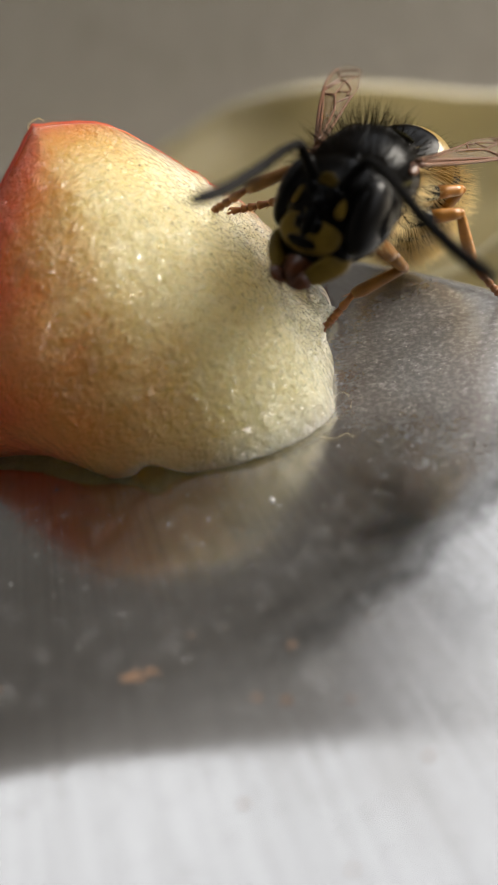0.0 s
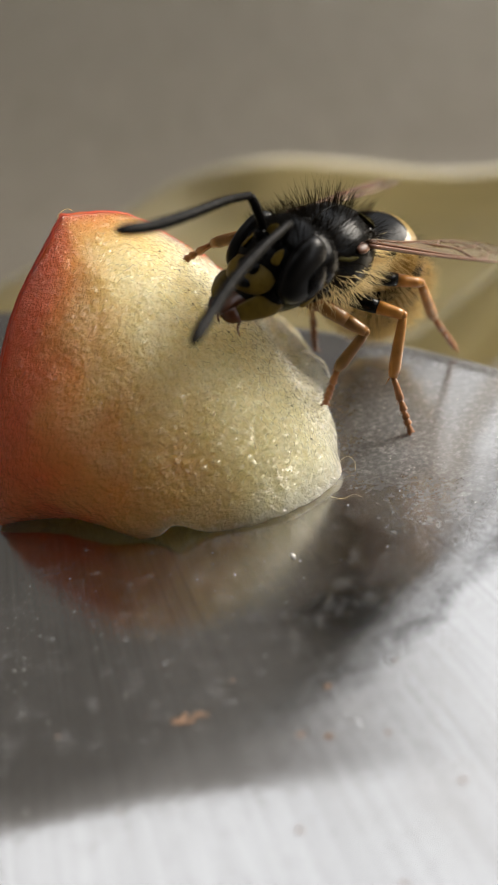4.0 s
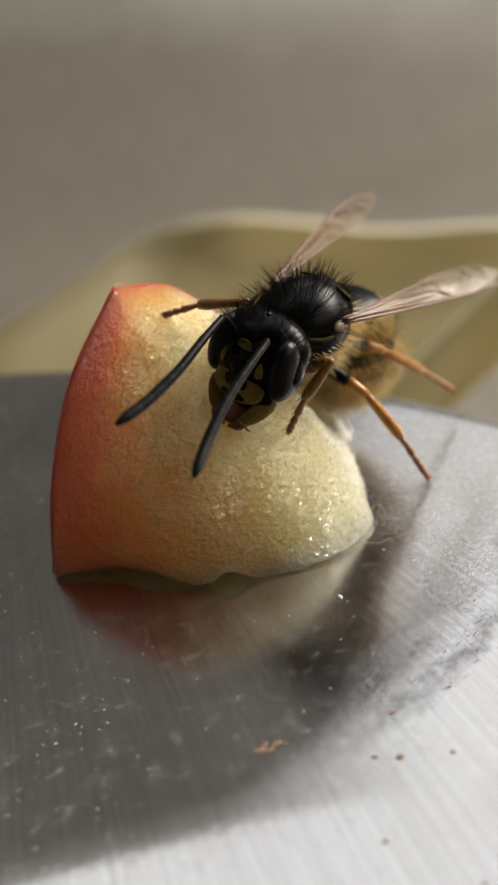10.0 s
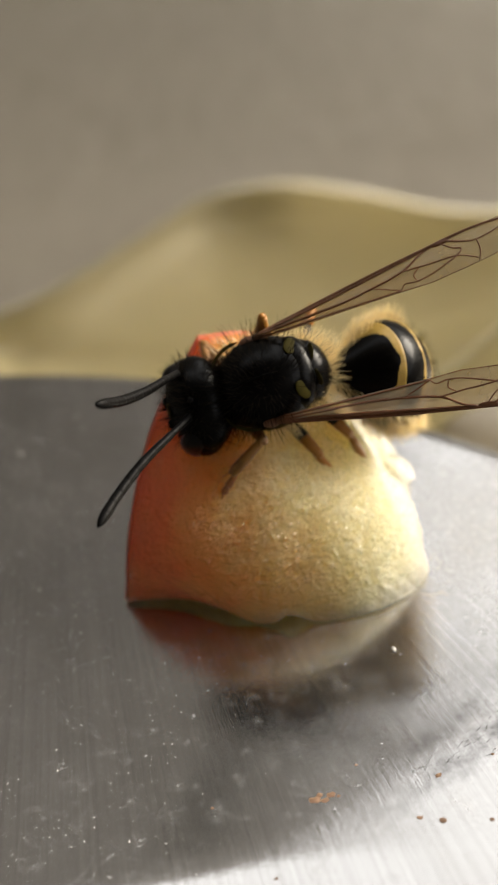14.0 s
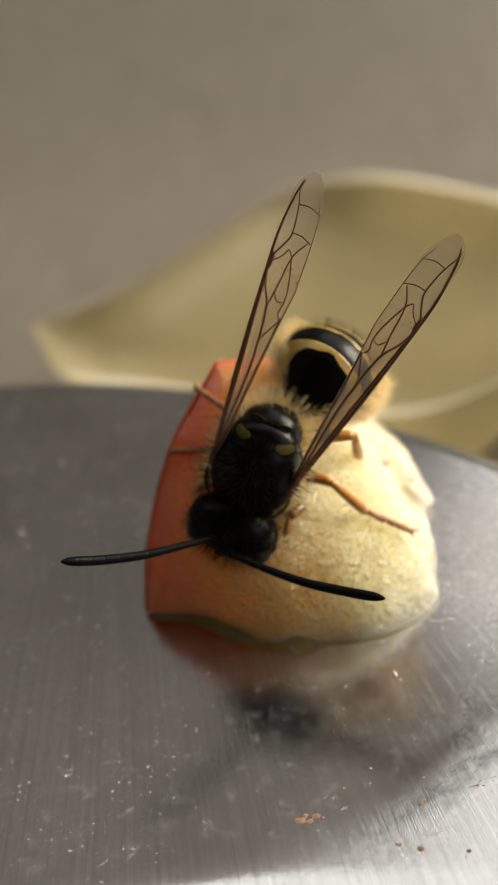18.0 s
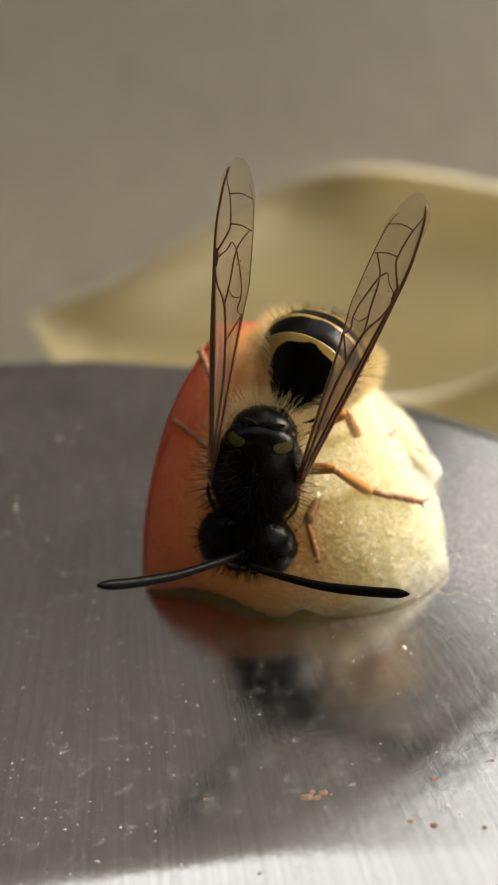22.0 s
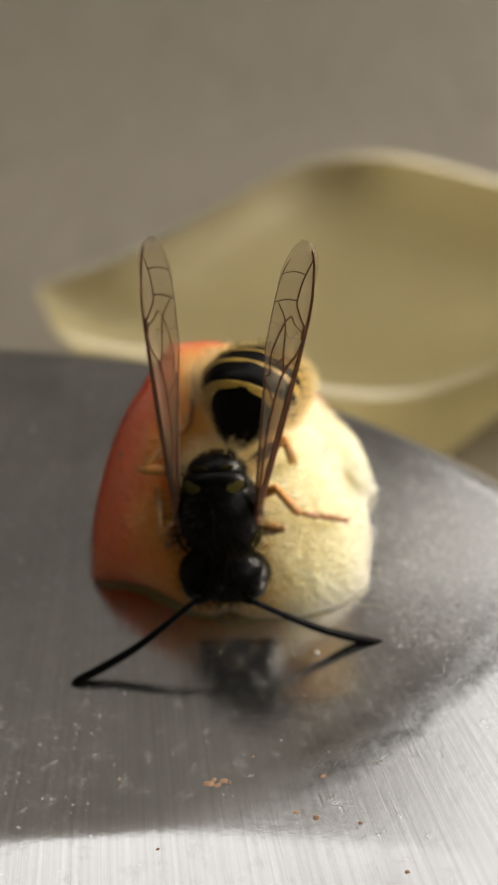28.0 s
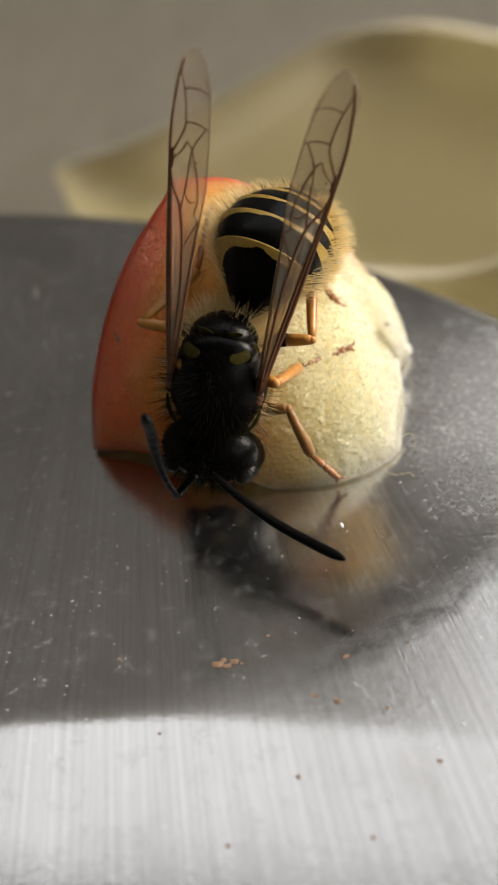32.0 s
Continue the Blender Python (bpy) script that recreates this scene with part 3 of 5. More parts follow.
    bmesh.ops.recalc_face_normals(bm, faces=bm.faces)
    part("skin", bm, SKIN, apple, "thin glossy red apple skin")
    # pale torn lips of flesh on the eaten far shoulder
    for k, (root, tip, wide) in enumerate((((6.35, 2.2, 2.3), (7.2, 1.8, 1.08), 0.5),)):
        root, tip = Vector(root), Vector(tip)
        along = tip - root
        side = along.cross(Vector((0.3, 0.5, 0.8))).normalized()
        up = side.cross(along).normalized()
        bm = bmesh.new()
        rings = []
        for i in range(9):
            f = i / 8
            c = root + along * f + up * (0.22 * math.sin(math.pi * f))
            w = wide * (1 - f ** 1.6) + 0.03
            h = 0.2 * (1 - 0.85 * f) * wide
            rings.append([bm.verts.new(c + side * (w * math.cos(a) * (1 + 0.2 * noise.noise(Vector((f * 5, a, k))))) + up * (h * math.sin(a))) for a in [2 * math.pi * q / 12 for q in range(12)]])
        for p, q in zip(rings, rings[1:]):
            for j in range(12):
                bm.faces.new((p[j], p[(j + 1) % 12], q[(j + 1) % 12], q[j]))
        bm.faces.new(list(reversed(rings[0])))
        bm.faces.new(rings[-1])
        bmesh.ops.recalc_face_normals(bm, faces=bm.faces)
        part("torn_lip", bm, FLESH, apple, "pale torn lip of apple flesh")
    return apple


build_apple()


# ---------------------------------------------------------------- the wasp
# its own space: y ahead, z up, x to its right, origin in the middle of the thorax
def hairs(bm, surface, count, length, thick, lean, rng, droop=0.0):
    """Adds fine tapered hairs; surface(rng) gives a root and the way it grows."""
    for _ in range(count):
        root, way = surface(rng)
        way = (way + Vector((rng.uniform(-lean, lean), rng.uniform(-lean, lean), rng.uniform(-lean, lean)))).normalized()
        ln = length * rng.uniform(0.55, 1.2)
        side = way.orthogonal().normalized()
        other = way.cross(side)
        mid = root + way * ln * 0.6
        tip = root + way * ln + Vector((0, 0, -droop * ln)) + side * rng.uniform(-0.12, 0.12) * ln
        a = [bm.verts.new(root + thick * (math.cos(k * 2.094) * side + math.sin(k * 2.094) * other)) for k in range(3)]
        b = [bm.verts.new(mid + 0.6 * thick * (math.cos(k * 2.094) * side + math.sin(k * 2.094) * other)) for k in range(3)]
        c = bm.verts.new(tip)
        for k in range(3):
            j = (k + 1) % 3
            bm.faces.new((a[k], a[j], b[j], b[k]))
            bm.faces.new((b[k], b[j], c))


def on_ball(centre, size, low=-1.0, high=1.0, back=-1.0, front=1.0):
    def pick(rng):
        while True:
            p = Vector((rng.gauss(0, 1), rng.gauss(0, 1), rng.gauss(0, 1))).normalized()
            if low <= p.z <= high and back <= p.y <= front:
                q = Vector((p.x * size[0], p.y * size[1], p.z * size[2]))
                nrm = Vector((p.x / size[0], p.y / size[1], p.z / size[2])).normalized()
                return Vector(centre) + q * 0.98, nrm
    return pick


def blob(centre, size, turn=None, u=20, v=14, shape=None):
    bm = bmesh.new()
    ball(bm, centre, size, u, v, turn, shape)
    return bm


def tilt(rx, ry=0, rz=0):
    return Euler([radians(a) for a in (rx, ry, rz)]).to_matrix()


def build_thorax(wasp):
    bm = bmesh.new()
    ball(bm, (0, 0.0, 0.0), (1.82, 2.18, 1.6), 32, 22, None, lambda p: Vector((p.x * (1 - 0.18 * p.y * p.y), p.y, p.z * (1.0 if p.z > 0 else 0.95))))
    ball(bm, (0, 1.45, -0.25), (1.3, 0.95, 1.15), 24, 16)
    ball(bm, (0, -1.55, -0.2), (1.25, 0.95, 1.15), 24, 16)
    ball(bm, (0, -1.2, 0.38), (1.4, 0.85, 0.86), 24, 14)
    tube(bm, ((0, -2.1, -0.5), (0, -2.45, -0.55)), (0.34, 0.3), 10)
    thorax = part("thorax", bm, BLACK, wasp, "black hairy thorax with small yellow marks, darkened as in shade")
    # a shallow seam down the back and the raised edge of the collar
    bm = bmesh.new()
    tube(bm, [(0.0, y, 1.6 * math.sqrt(max(0.0, 1 - (y / 2.18) ** 2)) + 0.004) for y in (-0.7, -0.2, 0.3, 0.8, 1.2)], (0.01, 0.03, 0.03, 0.03, 0.01), 6)
    part("back_seam", bm, BLACK_DULL, thorax)
    for s in (1, -1):
        bm = bmesh.new()
        tube(bm, smooth_curve(((s * 1.72, 0.55, 0.55), (s * 1.62, 1.05, 0.62), (s * 1.28, 1.55, 0.72), (s * 0.72, 1.88, 0.82)), 14), [0.03, 0.05, 0.07, 0.08, 0.09, 0.09, 0.08, 0.08, 0.07, 0.06, 0.05, 0.04, 0.03, 0.01], 8, 0.5)
        part("shoulder_mark", bm, MARK_SHADED, thorax)
        part("rear_mark", blob((s * 0.86, -1.34, 1.05), (0.40, 0.26, 0.05), tilt(24, s * 34, s * -24)), MARK_SHADED, thorax)
        part("rear_mark", blob((s * 0.5, -1.99, 0.72), (0.34, 0.05, 0.16), tilt(50, s * 14, s * -8)), MARK_SHADED, thorax)
        part("side_mark", blob((s * 1.56, 0.6, -0.15), (0.10, 0.28, 0.24), tilt(0, 0, s * 10)), FACEY_SHADED, thorax)
        part("wing_plate", blob((s * 1.62, 0.12, 0.72), (0.2, 0.36, 0.12), tilt(0, s * 35, 0)), VEIN, thorax, "small brown plate over the wing root")
    rng = random.Random(11)
    bm = bmesh.new()
    hairs(bm, on_ball((0, 0.1, 0), (1.7, 2.15, 1.55), 0.2, 1), 640, 1.05, 0.011, 0.3, rng)
    hairs(bm, on_ball((0, 1.4, -0.2), (1.3, 0.95, 1.15), 0.1, 1), 380, 0.75, 0.010, 0.3, rng)
    part("dark_hair", bm, DARKHAIR, thorax)
    bm = bmesh.new()
    hairs(bm, on_ball((0, 0, -0.1), (1.7, 2.1, 1.5), -1, 0.12), 1500, 0.85, 0.009, 0.35, rng)
    hairs(bm, on_ball((0, -1.6, -0.1), (1.3, 1.0, 1.2), -1, -0.12, -1, 0.1), 900, 0.85, 0.009, 0.35, rng)
    part("pale_hair", bm, HAIR, thorax)
    return thorax


def build_head(wasp):
    """Centre of the head at its origin, the face towards y."""
    bm = bmesh.new()
    ball(bm, (0, 0, 0), (1.68, 0.92, 1.5), 32, 22, None, lambda p: Vector((p.x * (1 - 0.28 * max(0, -p.z)), p.y * (1.0 if p.y < 0 else 0.85), p.z)))
    ball(bm, (0, -0.22, 0.5), (1.6, 0.86, 1.05), 24, 16)
    ball(bm, (0, 0.2, -0.85), (1.12, 0.55, 0.75), 24, 16)
    tube(bm, ((0, -0.7, -0.1), (0, -1.4, 0.0)), (0.5, 0.45), 12)
    head = part("head", bm, BLACK, wasp, "black wasp head with a yellow face")
    head.scale = (1.17, 1.36, 1.15)
    for s in (1, -1):
        part("eye", blob((s * 1.1, 0.06, 0.14), (0.48, 0.64, 1.0), tilt(0, s * -4, s * -12), 24, 18, lambda p: Vector((p.x, p.y + 0.25 * p.z * p.z, p.z))), EYE, head, "large kidney-shaped black eye")
        part("cheek_mark", blob((s * 0.78, 0.62, 0.20), (0.2, 0.045, 0.42), tilt(10, s * 24, s * -28)), FACEY_SHADED, head)
        part("temple_mark", blob((s * 1.16, -0.42, -0.1), (0.16, 0.2, 0.6), tilt(0, 0, s * 24)), FACEY_SHADED, head)
        # jaw: a long flat yellow plate with a dark toothed end
        bm = bmesh.new()
        tube(bm, smooth_curve(((s * 0.98, 0.1, -0.86), (s * 0.90, 0.34, -1.2), (s * 0.66, 0.52, -1.62), (s * 0.34, 0.6, -2.0)), 11), [0.16, 0.24, 0.29, 0.31, 0.31, 0.30, 0.28, 0.26, 0.22, 0.17, 0.1], 16, 0.42)
        jaw = part("mandible", bm, FACEY_SHADED, head)
        bm = bmesh.new()
        tube(bm, smooth_curve(((s * 0.5, 0.58, -1.82), (s * 0.32, 0.66, -2.06), (s * 0.1, 0.68, -2.16)), 6), [0.22, 0.22, 0.2, 0.15, 0.1, 0.03], 10, 0.5)
        for k in range(3):
            ball(bm, (s * (0.12 + 0.12 * k), 0.7, -2.12 + 0.1 * k), (0.06, 0.05, 0.07), 8, 6)
        part("mandible_tip", bm, MOUTH, jaw)
        part("antenna_socket", blob((s * 0.38, 0.72, 0.36), (0.2, 0.14, 0.2)), BLACK, head)
    # yellow shield of the face with its black anchor mark
    shield = part("face_shield", blob((0, 0.55, -0.56), (0.92, 0.24, 0.72), tilt(8), 24, 16, lambda p: Vector((p.x * (1 - 0.22 * p.z), p.y, p.z))), FACEY_SHADED, head)
    bm = bmesh.new()
    ball(bm, (0, 0.75, -0.08), (0.34, 0.10, 0.34), 14, 10)
    ball(bm, (0, 0.79, -0.48), (0.22, 0.08, 0.44), 14, 10)
    ball(bm, (0, 0.735, -0.98), (0.5, 0.08, 0.2), 14, 10)
    for s in (1, -1):
        ball(bm, (s * 0.24, 0.785, -0.55), (0.19, 0.06, 0.2), 12, 8)
    part("anchor_mark", bm, BLACK, shield)
    part("brow_mark", blob((0, 0.70, 0.56), (0.3, 0.04, 0.28), tilt(-8)), FACEY_SHADED, head)
    part("mouth", blob((0, 0.44, -1.62), (0.52, 0.22, 0.56), tilt(8), 18, 12, lambda p: Vector((p.x, p.y * (1 - 0.3 * p.x * p.x), p.z))), MOUTH, head, "glossy amber brown mouthparts")
    for s, (x, y, z) in zip("abc", ((0, -0.02, 1.49), (0.2, -0.2, 1.46), (-0.2, -0.2, 1.46))):
        part("simple_eye", blob((x, y, z), (0.1, 0.1, 0.08), None, 10, 8), EYE, head)
    rng = random.Random(5)
    bm = bmesh.new()
    hairs(bm, on_ball((0, -0.1, 0.2), (1.5, 0.85, 1.35), 0.2, 1), 700, 0.55, 0.009, 0.35, rng)
    hairs(bm, on_ball((0, 0, 0), (1.5, 0.8, 1.4), -1, 0.2, 0.2, 1), 120, 0.3, 0.008, 0.35, rng)
    part("head_hair", bm, DARKHAIR, head)
    # feelers under the chin
    for s in (1, -1):
        bm = bmesh.new()
        tube(bm, smooth_curve(((s * 0.3, 0.2, -1.5), (s * 0.45, 0.35, -2.1), (s * 0.5, 0.1, -2.35)), 7), [0.04, 0.035, 0.03, 0.035, 0.028, 0.03, 0.01], 6)
        part("palp", bm, MOUTH, head)
    return head


def build_antenna(wasp, s):
    """Base at the origin, tip 6.9 along y; the elbow stands up towards z."""
    bm = bmesh.new()
    tube(bm, smooth_curve(((0, -0.05, 0), (0, 0.22, 0.45), (s * 0.05, 0.55, 0.95), (s * 0.08, 0.8, 1.2)), 10), [0.10, 0.13, 0.145, 0.15, 0.155, 0.16, 0.16, 0.155, 0.145, 0.12], 12)
    scape = part("antenna", bm, BLACK_DULL, wasp, "jointed black antenna")
    path = smooth_curve(((s * 0.08, 0.82, 1.2), (-s * 0.08, 2.2, 1.0), (-s * 0.2, 3.8, 0.6), (-s * 0.14, 5.4, 0.2), (0, 6.9, 0)), 61)
    cuts = [0, 4, 14, 19, 24, 29, 34, 39, 44, 49, 54, 60]
    for k, (a, b) in enumerate(zip(cuts, cuts[1:])):
        bm = bmesh.new()
        pts = path[max(0, a - 1):b + 2]
        rad = 0.125 + 0.06 * min(1, a / 38)
        radii = [rad * (0.985 + 0.02 * math.sin(math.pi * i / (len(pts) - 1))) for i in range(len(pts))]
        if a:
            radii[0] *= 0.8
        radii[-1] *= 0.8
        if b == 60:
            radii = [r * (1 - 0.75 * (i / (len(pts) - 1)) ** 2.5) for i, r in enumerate(radii)]
        tube(bm, pts, radii, 12)
        part("antenna_joint", bm, BLACK_DULL, scape)
    return scape


def wing_outline(t):
    """Trailing and leading edge at a fraction of the length."""
    lead = 0.12 + 0.42 * math.sin(math.pi * min(1.0, t * 0.62)) + 0.16 * t
    if t > 0.91:
        lead *= math.sqrt(max(0.0, 1 - ((t - 0.91) / 0.09) ** 2))
    w = 0.18 + 1.18 * min(1.0, t / 0.62) ** 0.9
    if t > 0.86:
        w *= math.sqrt(max(0.0, 1 - ((t - 0.86) / 0.14) ** 2.2))
    return lead, lead - w if t < 0.999 else lead


def build_wing(wasp, s):
    """Hinge at the origin, tip 11 along y; the leading edge lies outwards."""
    bm = bmesh.new()
    n, m = 44, 8
    rows = []
    for i in range(n + 1):
        t = i / n
        a, b = wing_outline(min(t, 0.998))
        rows.append([bm.verts.new((-s * (a + (b - a) * j / m), 11.0 * t, 0.16 * math.sin(math.pi * j / m * 1.0) * (1 - t * 0.6) + 0.12 * math.sin(j * 2.6 + 1) * (1 - t) ** 1.3)) for j in range(m + 1)])
    for r, q in zip(rows, rows[1:]):
        for j in range(m):
            bm.faces.new((r[j], r[j + 1], q[j + 1], q[j]) if s < 0 else (r[j], q[j], q[j + 1], r[j + 1]))
    wing = part("wing", bm, WING, wasp, "smoky amber translucent folded wing")

    def at(t, f):
        a, b = wing_outline(min(t, 0.985))
        return Vector((-s * (a + (b - a) * f), 11.0 * t, 0.16 * math.sin(math.pi * f) * (1 - t * 0.6) + 0.02))

    def vein(points, r0, r1, n=26):
        bm = bmesh.new()
        pts = [at(*p) for p in smooth_pairs(points, n)]
        tube(bm, pts, [1.35 * (r0 + (r1 - r0) * i / (n - 1)) for i in range(n)], 6, 0.7)
        part("wing_vein", bm, VEIN, wing)

    vein(((0, 0.05), (0.3, 0.0), (0.6, 0.0), (0.8, 0.0), (0.97, 0.2)), 0.085, 0.035)
    vein(((0, 0.3), (0.25, 0.18), (0.5, 0.08), (0.68, 0.01)), 0.06, 0.04)
    vein(((0, 0.5), (0.27, 0.66), (0.43, 0.56), (0.545, 0.4), (0.61, 0.12), (0.66, 0.02)), 0.05, 0.035)
    vein(((0, 0.82), (0.2, 0.9), (0.4, 0.94), (0.52, 0.95)), 0.045, 0.03)
    vein(((0.5, 0.97), (0.65, 1.0), (0.8, 1.0), (0.93, 0.9)), 0.02, 0.012)
    # the long cell at the fore edge and the cross veins behind it
    vein(((0.70, 0.01), (0.76, 0.3), (0.80, 0.41), (0.89, 0.32), (0.965, 0.12)), 0.035, 0.02)
    vein(((0.80, 0.41), (0.80, 0.7), (0.785, 0.98)), 0.026, 0.02, 12)
    vein(((0.89, 0.32), (0.895, 0.65), (0.88, 0.97)), 0.024, 0.014, 12)
    vein(((0.545, 0.4), (0.63, 0.5), (0.725, 0.62), (0.785, 0.9)), 0.032, 0.022)
    vein(((0.725, 0.62), (0.745, 0.48), (0.72, 0.35), (0.69, 0.08)), 0.026, 0.022, 14)
    vein(((0.725, 0.62), (0.66, 0.74), (0.58, 0.84), (0.54, 0.8), (0.52, 0.95)), 0.028, 0.022)
    vein(((0.43, 0.56), (0.47, 0.74), (0.52, 0.95)), 0.03, 0.024, 12)
    vein(((0.60, 0.46), (0.575, 0.64), (0.58, 0.84)), 0.024, 0.02, 10)
    bm = bmesh.new()
    ball(bm, at(0.69, 0.04), (0.1, 0.36, 0.05), 12, 8)
    part("wing_spot", bm, VEIN, wing)
    bm = bmesh.new()
    ball(bm, (0, 0.1, 0.0), (0.17, 0.45, 0.11), 12, 8)
    part("wing_hinge", bm, VEIN, wing)
    return wing


def smooth_pairs(points, n):
    return [(p.x, p.y) for p in smooth_curve([(a, b, 0) for a, b in points], n)]


def build_abdomen(wasp):
    """Waist at the origin, tail along -y."""
    length = 6.0

    girth = smooth_pairs(((0, 0.22), (0.04, 0.4), (0.1, 0.74), (0.18, 1.2), (0.27, 1.68), (0.38, 2.05), (0.52, 2.12), (0.68, 1.9), (0.82, 1.4), (0.93, 0.75), (1, 0.12)), 101)

    def radius(t):
        for (u, r), (v, q) in zip(girth, girth[1:]):
            if t <= v:
                return r + (q - r) * (t - u) / max(1e-6, v - u)
        return girth[-1][1]

    def spine(t):
        lift = min(1.0, t / 0.26)
        return Vector((0, -length * t, 0.95 * lift * lift * (3 - 2 * lift) - 1.5 * t * t))

    cuts = [0.0, 0.31, 0.50, 0.65, 0.79, 0.91, 1.0]
    root = None
    rng = random.Random(3)
    for k, (a, b) in enumerate(zip(cuts, cuts[1:])):
        bm = bmesh.new()
        n, rows = 120, []
        steps = 44
        for i in range(steps + 1):
            t = a + (b - a) * i / steps
            r = radius(t) * (1.0 + 0.035 * (i / steps) ** 3 - (0.02 if i == 0 and k else 0))
            c = spine(t)
            rows.append([bm.verts.new(c + Vector((r * math.cos(2 * math.pi * j / n), 0, 0.88 * r * math.sin(2 * math.pi * j / n)))) for j in range(n)])
        t = b - 0.004
        rows.append([bm.verts.new(spine(t) + Vector((radius(b) * 0.94 * math.cos(2 * math.pi * j / n), 0, 0.83 * radius(b) * math.sin(2 * math.pi * j / n)))) for j in range(n)])
        for i in range(len(rows) - 1):
            for j in range(n):
                f = bm.faces.new((rows[i][j], rows[i][(j + 1) % n], rows[i + 1][(j + 1) % n], rows[i + 1][j]))
                ang = 2 * math.pi * (j + 0.5) / n - math.pi / 2
                side = abs(math.atan2(math.sin(ang), math.cos(ang)))
                v = (i + 0.5) / steps
                edge = (0.84, 0.83, 0.8, 0.72, 0.58, 0.4)[k]
                # the band widens smoothly down the flanks and leaves a dark notch in the middle
                down = min(1.0, max(0.0, (side - 0.5) / 1.0))
                edge -= (0.26 if k == 0 else 0.36) * down * down * (3 - 2 * down)
                edge += 0.08 * math.exp(-((side / 0.2) ** 2))
                yellow = edge < v < 1.02
                f.material_index = 1 if yellow else 0
        if k == 0:
            bm.faces.new(list(reversed(rows[0])))
        seg = part("abdomen" if k == 0 else "abdomen_ring", bm, (BLACK, YELLOW), root or wasp, "black abdomen ringed with narrow yellow bands" if k == 0 else "")
        root = root or seg
        # fine golden hair on this ring
        bm = bmesh.new()

        def skin(r, a=a, b=b):
            t, j = r.uniform(max(a, 0.14), b), r.uniform(0, 2 * math.pi)
            w = Vector((math.cos(j), 0, 0.88 * math.sin(j)))
            return spine(t) + w * radius(t), (w + Vector((0, -0.35, 0))).normalized()
        hairs(bm, skin, 90 if k == 0 else 240, 0.5, 0.005, 0.2, rng)
        part("dark_hair", bm, DARKHAIR, root if k == 0 else seg)
        bm = bmesh.new()

        def flank(r, a=a, b=b):
            t, j = r.uniform(a, b), r.uniform(0.36, 1.0) * math.pi * r.choice((1, -1)) + math.pi / 2
            w = Vector((math.cos(j), 0, 0.88 * math.sin(j)))
            return spine(t) + w * radius(t), (w + Vector((0, -0.35, 0))).normalized()
        hairs(bm, flank, 800 if k == 0 else 850, 0.8, 0.008, 0.22, rng)
        part("golden_hair", bm, HAIR, root if k == 0 else seg)
    return root


LEGS = {  # coxa in the wasp's space (its right side), femur, tibia, foot
    "fore": ((0.75, 1.35, -1.15), 2.05, 1.9, 1.8),
    "middle": ((0.9, 0.0, -1.35), 2.4, 2.4, 2.4),
    "hind": ((0.8, -1.35, -1.1), 2.45, 2.95, 2.75),
}


def build_leg(wasp, which):
    _, fe, ti, ta = LEGS[which]
    rng = random.Random(fe)
    shade = FOREY_SHADED if which == "fore" else LEGY
    bm = bmesh.new()
    ball(bm, (0, -0.02, 0), (0.34, 0.42, 0.36), 14, 10)
    tube(bm, [(0, fe * f, 0) for f in (0, 0.12, 0.3, 0.5, 0.62)], (0.18, 0.24, 0.28, 0.27, 0.24), 12)
    femur = part("femur", bm, BLACK if which != "fore" else FOREY_SHADED, wasp)
    bm = bmesh.new()
    tube(bm, [(0, fe * f, 0) for f in (0.6, 0.75, 0.9, 1.0)], (0.24, 0.23, 0.2, 0.18), 12)
    ball(bm, (0, fe, 0), (0.155, 0.16, 0.155), 12, 8)
    part("knee", bm, shade, femur)
    bm = bmesh.new()
    tube(bm, [(0, ti * f, 0) for f in (0, 0.15, 0.5, 0.85, 1.0)], (0.13, 0.17, 0.205, 0.225, 0.17), 12)
    hairs(bm, lambda r: (Vector((0, ti * r.uniform(0.1, 1), 0)) + Vector((r.uniform(-1, 1), 0, r.uniform(-1, 1))).normalized() * 0.16, Vector((r.uniform(-1, 1), 0.9, r.uniform(-1, 1))).normalized()), 60, 0.25, 0.008, 0.1, rng)
    tibia = part("tibia", bm, shade, wasp)
    bm = bmesh.new()
    for s in (0.12, -0.12):
        tube(bm, ((s * 0.6, ti * 0.97, 0), (s * 1.6, ti * 0.97 + 0.42, -0.1)), (0.035, 0.008), 6)
    part("spur", bm, AMBER, tibia)
    # foot of five joints and a pair of claws
    foot = None
    at = 0.0
    for k, share in enumerate((0.42, 0.18, 0.14, 0.10, 0.16)):
        bm = bmesh.new()
        ln = ta * share
        r = 0.125 if k < 4 else 0.11
        tube(bm, [(0, at, 0), (0, at + ln * 0.5, 0), (0, at + ln * 0.9, 0), (0, at + ln, 0)], (r * 0.75, r * 0.95, r * 1.25, r * 0.8), 10)
        if k == 4:
            for s in (1, -1):
                tube(bm, smooth_curve(((s * 0.05, at + ln * 0.85, 0), (s * 0.16, at + ln + 0.1, 0.04), (s * 0.22, at + ln + 0.24, -0.1)), 5), (0.045, 0.045, 0.04, 0.03, 0.008), 6)
        else:
            for s in (1, -1):
                tube(bm, ((s * 0.08, at + ln * 0.9, 0), (s * 0.2, at + ln + 0.12, -0.08)), (0.028, 0.006), 5)
        if foot is None:
            foot = part("foot", bm, FOOT, wasp)
        else:
            part("foot_joint", bm, FOOT, foot)
        at += ln
    return femur, tibia, foot


